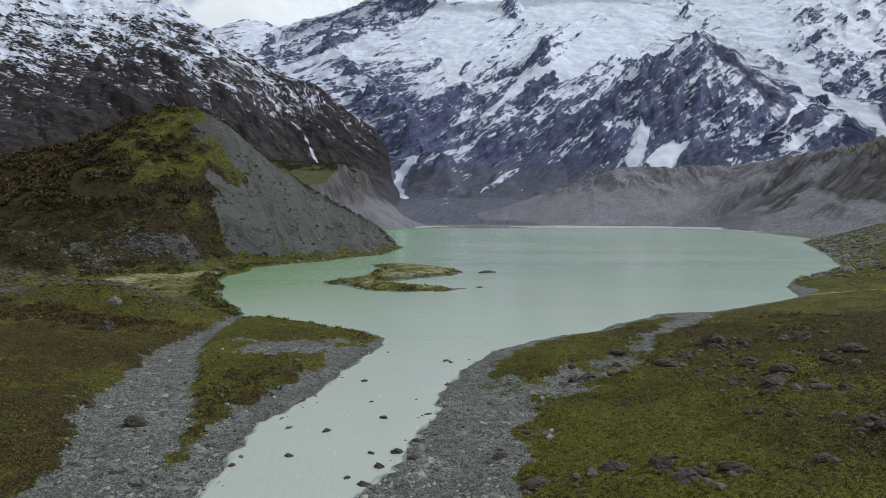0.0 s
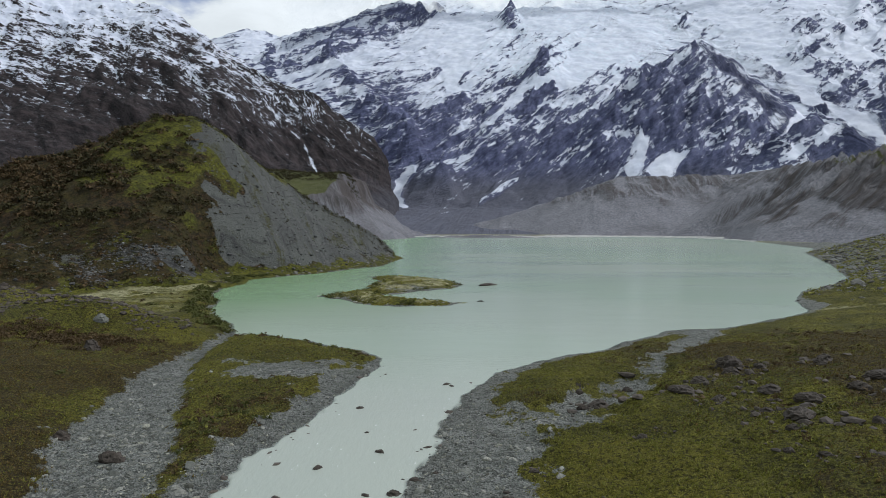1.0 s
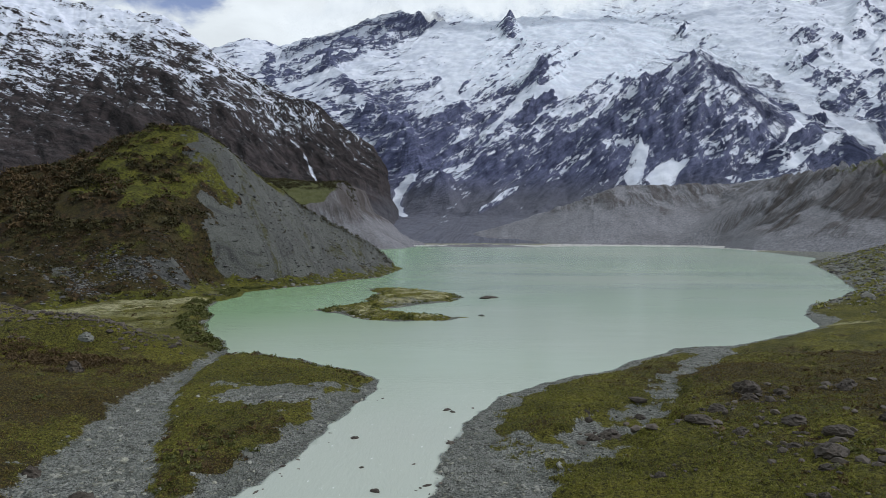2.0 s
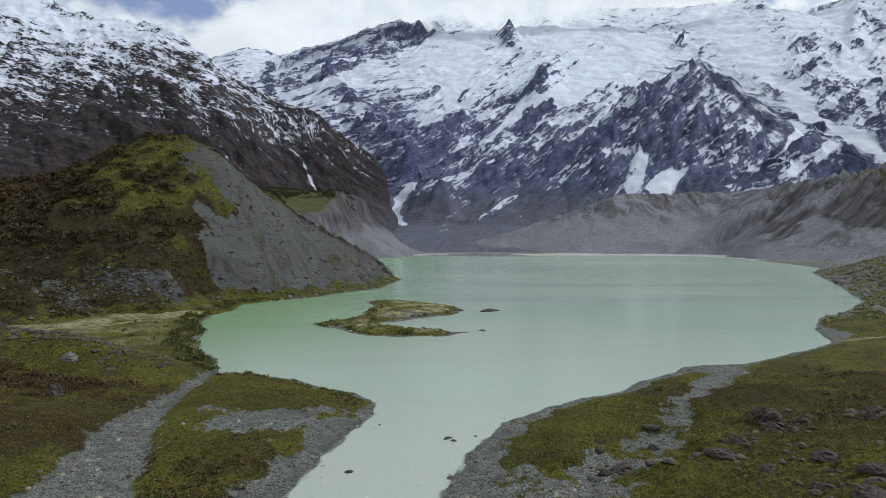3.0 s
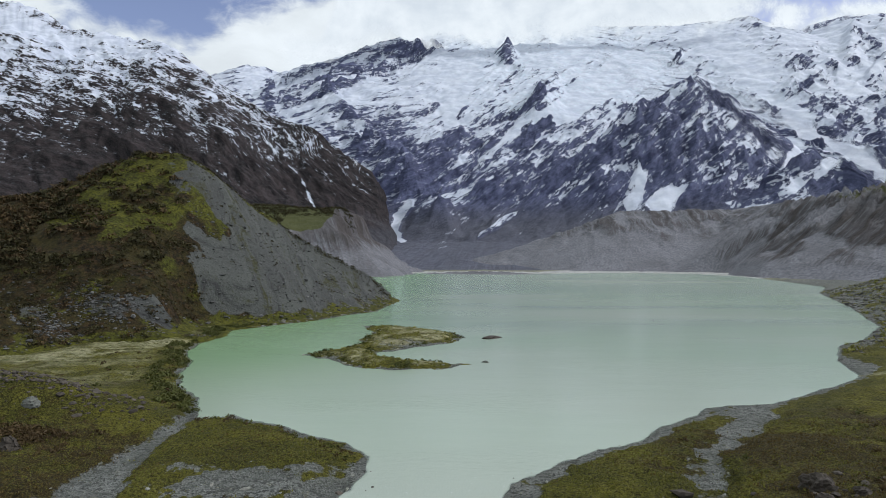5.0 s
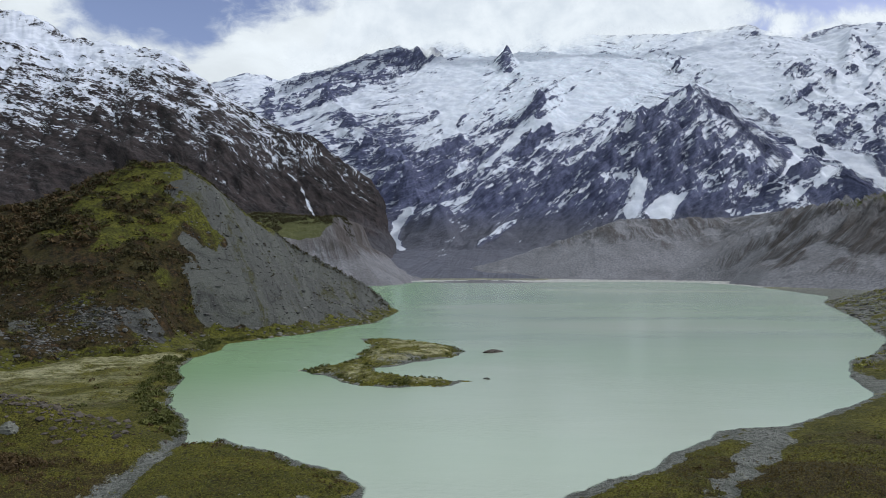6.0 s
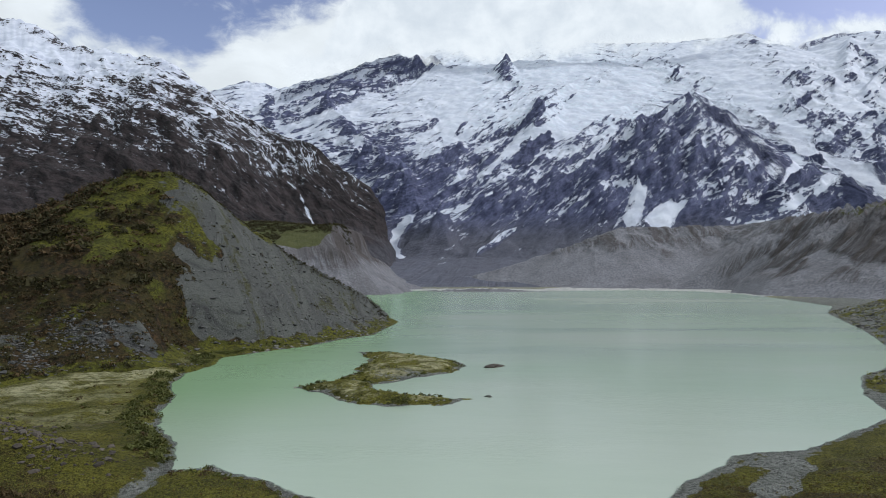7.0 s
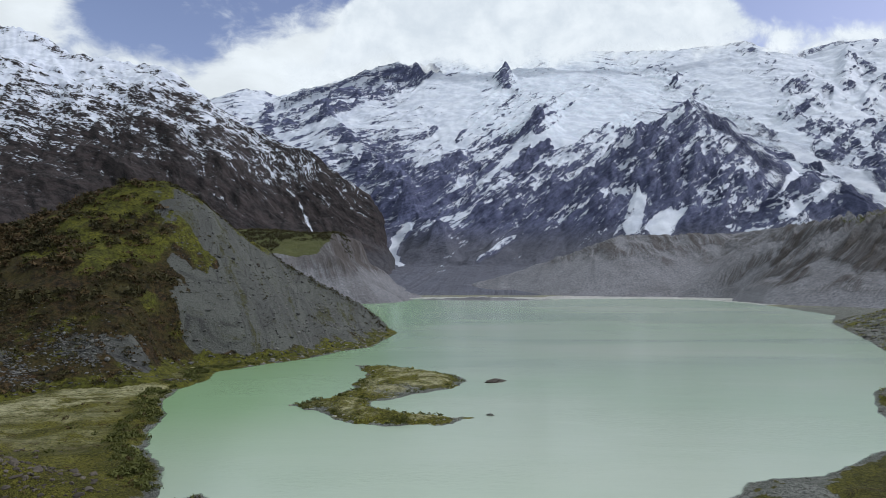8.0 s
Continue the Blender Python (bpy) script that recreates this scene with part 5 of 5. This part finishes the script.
def scatter_hill():
    def dark(x, y):
        z = hill_z(x, y)
        edge = -121 + 0.45 * np.clip(330 - y, 0, 35) + 0.88 * np.maximum(295 - y, 0)
        veg = step(x - edge, 2, -6)
        thick = np.where(x + 14 * fbm(x, y, 22, 3, 311) < -136, 1.0, 0.16) * step(z, 18, 24)
        return veg * (z > 1.5) * (thick + 0.40 * step(z, 26, 20)) * step(fbm(x, y, 10, 3, 312), -0.30, 0.05)

    x, y = strew(23000, (-205, -84, 204, 326), dark)
    size = np.clip(rng.lognormal(0.85, 0.42, len(x)), 0.8, 4.6)
    z = hill_z(x, y)
    size = np.where(z < 22, size * 0.5, size)
    brown = rng.uniform(0, 1, len(x)) < 0.35 + 0.35 * step(x, -135, -155)
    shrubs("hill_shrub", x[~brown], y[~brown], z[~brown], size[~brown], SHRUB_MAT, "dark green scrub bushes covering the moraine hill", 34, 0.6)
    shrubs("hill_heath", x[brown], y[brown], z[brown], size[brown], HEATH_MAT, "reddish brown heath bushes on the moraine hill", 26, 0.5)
    x, y = strew(900, (-118, -32, 262, 385), lambda x, y: step(fbm(x, y, 14, 3, 316), -0.05, 0.2) * (hill_z(x, y) > 1))
    shrubs("scree_shrub", x, y, hill_z(x, y), np.clip(rng.lognormal(0.0, 0.4, len(x)), 0.5, 2.4), SHRUB_MAT, "sparse dark bushes on the scree face", 20, 0.4)

    def spur_top(x, y):
        d, _ = near_line(x, y, HILL_CREST)
        return step(d, 7, 2) * step(fbm(x, y, 9, 3, 317), -0.25, 0.1) * (hill_z(x, y) > 1)

    x, y = strew(9000, (-118, -26, 310, 396), spur_top)
    shrubs("crest_shrub", x, y, hill_z(x, y) - 0.1, np.clip(rng.lognormal(0.2, 0.35, len(x)), 0.6, 2.2), SHRUB_MAT, "dark green scrub along the crest of the scree", 22, 0.45)

    def stony(x, y):
        z = hill_z(x, y)
        scree = step(x - (-121 + 0.45 * np.clip(330 - y, 0, 35) + 0.88 * np.maximum(295 - y, 0)), -2, 4) * step(z, 1, 3)
        low = 1.6 * np.exp(-(((x + 98) / 10) ** 2 + ((y - 235) / 5) ** 2)) + 1.4 * np.exp(-(((x + 116) / 12) ** 2 + ((y - 221) / 6) ** 2)) + 0.28 * step(z, 24, 14) * (z > 1)
        return np.clip(0.35 * scree + low * step(fbm(x, y, 8, 3, 313), -0.2, 0.2), 0, 1) * (z > 0.3)

    x, y = strew(30000, (-160, -24, 204, 392), stony)
    size = np.clip(rng.lognormal(-0.65, 0.55, len(x)), 0.25, 2.2)
    stones("hill_rubble", x, y, hill_z(x, y), size, SCREE_MAT, "grey rubble lying on the moraine slopes")

    def talus(x, y):
        heap = np.exp(-(((x + 98) / 9) ** 2 + ((y - 235) / 4.5) ** 2)) + 0.9 * np.exp(-(((x + 114) / 11) ** 2 + ((y - 222) / 5) ** 2))
        return np.clip(1.5 * heap * step(fbm(x, y, 7, 3, 315), -0.3, 0.1), 0, 1)

    x, y = strew(12000, (-140, -80, 208, 248), talus)
    stones("talus", x, y, hill_z(x, y), np.clip(rng.lognormal(-0.6, 0.5, len(x)), 0.25, 1.7), SCREE_MAT, "heaps of grey blocks at the foot of the moraine hill")

    def knoll(x, y):
        return np.clip(np.exp(-(((x + 64) / 13) ** 2 + ((y - 147) / 4.5) ** 2)) + 0.8 * np.exp(-(((x + 91) / 15) ** 2 + ((y - 162) / 7) ** 2)), 0, 1)

    x, y = strew(16000, (-125, -40, 132, 180), knoll)
    size = np.clip(rng.lognormal(-0.7, 0.5, len(x)), 0.25, 2.0)
    stones("knoll_rubble", x, y, ground_z(x, y), size, BOULDER_MAT, "tumbled dark rocks on the knoll beside the creek")

    x, y = strew(2600, (-90, -40, 118, 150), lambda x, y: np.clip(1.2 * np.exp(-(((x + 60) / 12) ** 2 + ((y - 133) / 3.6) ** 2)), 0, 1))
    shrubs("knoll_shrub", x, y, ground_z(x, y), np.clip(rng.lognormal(0.15, 0.35, len(x)), 0.6, 2.2), HEATH_MAT, "dark brown scrub below the rocky knoll", 60, 0.5)

    def far_bank(x, y):
        sd = shore(x, y)
        return step(sd, 0, 1.5) * step(sd, 130, 60) * step(y, 195, 222) * step(fbm(x, y, 14, 3, 314), -0.5, 0.1)

    x, y = strew(17000, (90, 300, 190, 480), far_bank)
    size = np.clip(rng.lognormal(0.10, 0.5, len(x)), 0.4, 3.4)
    stones("bank_rubble", x, y, ground_z(x, y), size, RUBBLE_MAT, "grey boulders strewn over the grassy lakeside slope")
    x, y = strew(9000, (90, 300, 190, 480), far_bank)
    shrubs("bank_shrub", x, y, ground_z(x, y), np.clip(rng.lognormal(0.1, 0.4, len(x)), 0.5, 2.5), TUSSOCK_MAT, "olive scrub between the boulders of the lakeside slope", 16, 0.5)


def scatter_bench():
    def thicket(x, y):
        back = y - np.interp(x, [p[0] for p in FAN_RIM], [p[1] for p in FAN_RIM])
        return step(back, np.where(x < -205, 0, 62), np.where(x < -205, 10, 78)) * step(x, -122, -140) * step(fbm(x, y, 22, 3, 341), -0.35, 0.0)

    x, y = strew(4200, (-290, -118, 770, 930), thicket)
    shrubs("bench_scrub", x, y, fan_z(x, y), np.clip(rng.lognormal(1.2, 0.35, len(x)), 1.6, 6.5), SHRUB_MAT, "dark scrub at the back of the grassy bench", 18, 0.7)


def scatter_shore():
    def rim(x, y):
        sd = shore(x, y)
        return step(sd, 0.6, 1.2) * step(sd, 7, 3.5) * step(fbm(x, y, 7, 3, 331), -0.25, 0.1)

    x, y = strew(9000, (-82, -30, 150, 275), rim)
    size = np.clip(rng.lognormal(0.25, 0.35, len(x)), 0.6, 2.3)
    z = np.maximum(ground_z(x, y), hill_z(x, y))
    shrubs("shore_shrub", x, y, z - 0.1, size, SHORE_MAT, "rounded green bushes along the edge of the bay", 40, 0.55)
    x, y = strew(5000, (-66, -26, 268, 388), lambda x, y: rim(x, y) * 0.55)
    shrubs("spur_shrub", x, y, hill_z(x, y) - 0.1, np.clip(rng.lognormal(0.0, 0.35, len(x)), 0.5, 1.8), SHORE_MAT, "green bushes along the foot of the scree", 22, 0.5)
    x, y = strew(2600, (-66, -26, 268, 388), lambda x, y: step(shore(x, y), 0.2, 1.0) * step(shore(x, y), 10, 4))
    stones("spur_stones", x, y, hill_z(x, y), np.clip(rng.lognormal(-0.3, 0.5, len(x)), 0.3, 2.0), RUBBLE_MAT, "grey boulders along the foot of the scree")


def scatter_isle():
    x, y = strew(5200, (-40, 10, 186, 276), lambda x, y: (isle_z(x, y) > 0.25) * (0.05 + 0.5 * step(fbm(x, y, 6, 3, 321), 0.0, 0.25) + 0.4 * (y < 200)))
    shrubs("island_scrub", x, y, isle_z(x, y) - 0.1, np.clip(rng.lognormal(-0.25, 0.35, len(x)), 0.4, 1.5), TUSSOCK_MAT, "olive scrub and grass clumps on the island", 16, 0.5)
    x, y = strew(5000, (-40, 10, 186, 276), lambda x, y: step(isle_z(x, y), 0.05, 0.2) * step(isle_z(x, y), 1.0, 0.5) * step(fbm(x, y, 6, 3, 322), -0.15, 0.15) * np.clip(step(x, -24, -30) + step(y, 201, 197) * step(x, -14, -8) + 0.35, 0, 1))
    shrubs("island_bush", x, y, isle_z(x, y) - 0.1, np.clip(rng.lognormal(0.05, 0.35, len(x)), 0.6, 2.0), SHORE_MAT, "dark green bushes along the island's edge", 20, 0.6)
    x, y = strew(2600, (-40, 10, 186, 276), lambda x, y: (isle_z(x, y) > -0.1) * (isle_z(x, y) < 0.6))
    stones("island_gravel", x, y, isle_z(x, y), np.clip(rng.lognormal(-0.9, 0.4, len(x)), 0.2, 1.2), STONE_MAT, "grey stones along the island's shore")


def boulder_mesh(seed, mat):
    bm = bmesh.new()
    bmesh.ops.create_icosphere(bm, subdivisions=4, radius=0.5)
    r = random.Random(seed)
    cuts = [Vector((r.uniform(-1, 1), r.uniform(-1, 1), r.uniform(-0.2, 1))).normalized() for _ in range(13)]
    offs = [r.uniform(0.20, 0.40) for _ in cuts]
    for v in bm.verts:
        p = v.co.copy()
        for n, o in zip(cuts, offs):
            over = p.dot(n) - o
            if over > 0:
                p -= n * over * 0.95
        q = p * 4 + Vector((seed * 3.1, 0, 0))
        p += p.normalized() * (0.09 * noise.ridged_multi_fractal(q, 0.9, 2.1, 4, 1.0, 2.0) - 0.09 + 0.03 * noise.noise(p * 13))
        v.co = p
    me = bpy.data.meshes.new("boulder")
    bm.to_mesh(me)
    bm.free()
    me.materials.append(mat)
    return me


# x, y, length, height
BANK_BOULDERS = [(17.0, 106.6, 3.4, 1.3), (15.0, 105.4, 1.6, 0.9), (25.1, 103.7, 3.2, 1.0), (28.5, 107.8, 2.4, 1.2), (35.6, 115.1, 4.2, 2.0), (32.9, 101.0, 2.6, 1.0), (30.7, 92.0, 3.6, 1.4),
                 (34.4, 97.0, 2.6, 1.1), (17.9, 93.7, 1.3, 0.7), (26.5, 85.5, 1.4, 0.6), (32.3, 80.9, 2.6, 1.2), (31.5, 78.4, 1.8, 1.1), (25.7, 75.4, 1.6, 0.7), (12.8, 78.5, 2.6, 1.1),
                 (15.5, 76.8, 2.2, 1.0), (16.4, 74.7, 2.4, 0.9), (19.6, 75.0, 2.6, 0.9), (7.0, 77.2, 2.2, 0.8)]
SLOPE_BOULDERS = [(4.9, 83.2, 1.6, 0.7), (35.6, 88.8, 1.6, 0.7), (45.4, 113.2, 3.4, 1.5), (39.8, 98.2, 2.6, 1.2), (43.5, 100.5, 3.0, 1.1), (21.9, 112.7, 1.5, 0.8), (16.3, 113.6, 1.2, 0.6),
                  (27.1, 99.4, 1.8, 0.8), (28.1, 83.8, 1.2, 0.5), (7.5, 88.0, 0.9, 0.4), (33.6, 111.5, 2.2, 1.1), (37.5, 112.0, 2.0, 0.9), (29.5, 95.0, 1.8, 0.8), (28.9, 89.5, 1.6, 0.7)]
CREEK_BOULDERS = [(-36.2, 96.6, 2.1, 1.5), (-28.6, 91.4, 2.3, 1.4), (-21.8, 79.0, 1.6, 0.9), (-28.3, 82.2, 1.2, 0.5), (-25.8, 81.7, 1.3, 0.6), (-52.3, 129.7, 3.4, 2.2), (-25.4, 88.5, 1.3, 0.5),
                  (-57.5, 140.6, 3.2, 1.4), (-24.3, 81.0, 1.4, 0.7), (-31.2, 104.0, 0.9, 0.5), (-81.0, 332.2, 2.2, 1.6)]
RIVER_STONES = [(-9.4, 107.6, 1.3, 0.45), (-10.5, 90.6, 1.1, 0.5), (-5.6, 94.3, 1.0, 0.4), (-16.4, 82.7, 0.8, 0.5), (-12.3, 84.7, 1.1, 0.35), (-3.6, 85.7, 1.6, 0.8), (0.2, 117.9, 1.5, 0.35),
                (-2.1, 88.3, 0.9, 0.4), (-5.5, 79.5, 1.2, 0.6), (-4.6, 82.6, 1.2, 0.6), (-0.4, 89.5, 1.2, 0.6), (-5.7, 85.4, 0.8, 0.35), (-2.1, 84.2, 1.1, 0.5), (-6.9, 80.6, 0.8, 0.4),
                (1.0, 117.0, 1.0, 0.3), (-7.5, 99.5, 0.7, 0.3)]


def place_boulders():
    dark = [boulder_mesh(k, BOULDER_MAT) for k in range(5)]
    pale = [boulder_mesh(20 + k, PALE_BOULDER_MAT) for k in range(3)]
    r = random.Random(5)

    def put(meshes, x, y, long, high, base, label, group, k):
        ob = new("boulder", meshes[k % len(meshes)])
        ob.matrix_world = pose(x, y, base + high * 0.10, 0, 0, r.uniform(-40, 40)) @ Matrix.Diagonal((long * 1.15, long * r.uniform(0.65, 0.9), high * 1.35, 1))
        tagged(ob, label, "boulder", group)

    around = np.array([(x + r.gauss(0, 0.8 * long), y + r.gauss(0, 0.6 * long), r.uniform(0.15, 0.42) * long) for x, y, long, high in BANK_BOULDERS + SLOPE_BOULDERS for _ in range(9)])
    stones("broken_rock", around[:, 0], around[:, 1], ground_z(around[:, 0], around[:, 1]), around[:, 2], BOULDER_MAT, "broken dark rocks lying round the boulders", 0.2)
    for k, (x, y, long, high) in enumerate(BANK_BOULDERS + SLOPE_BOULDERS):
        put(dark, x, y, long, high, float(ground_z(x, y)[0]), "dark purple-grey boulder half sunk in the grassy bank", "boulders on the bank", k)
    for k, (x, y, long, high) in enumerate(CREEK_BOULDERS):
        base = float(ground_z(x, y)[0]) if y < 300 else float(hill_z(np.array([x]), np.array([y]))[0])
        put(dark if k in (0, 1, 5, 10) else pale, x, y, long, high, base, "weathered boulder lying on the gravel of the dry creek" if k in (1, 2, 3, 4, 6, 8, 9) else "large weathered boulder on the slope", "boulders by the creek", k)
    for k, (x, y, long, high) in enumerate(RIVER_STONES):
        put(dark, x, y, long, high, -0.15 * high, "wet dark boulder breaking the surface of the river", "boulders in the river", k)
    put(dark, 12.5, 242.0, 8.5, 1.6, -0.3, "flat dark rock islet in the lake", "rocks in the lake", 1)
    put(pale, 8.6, 200.0, 2.2, 1.0, -0.1, "small pale rock standing in the lake", "rocks in the lake", 0)


scatter_flats()
scatter_hill()
scatter_bench()
scatter_shore()
scatter_isle()
place_boulders()
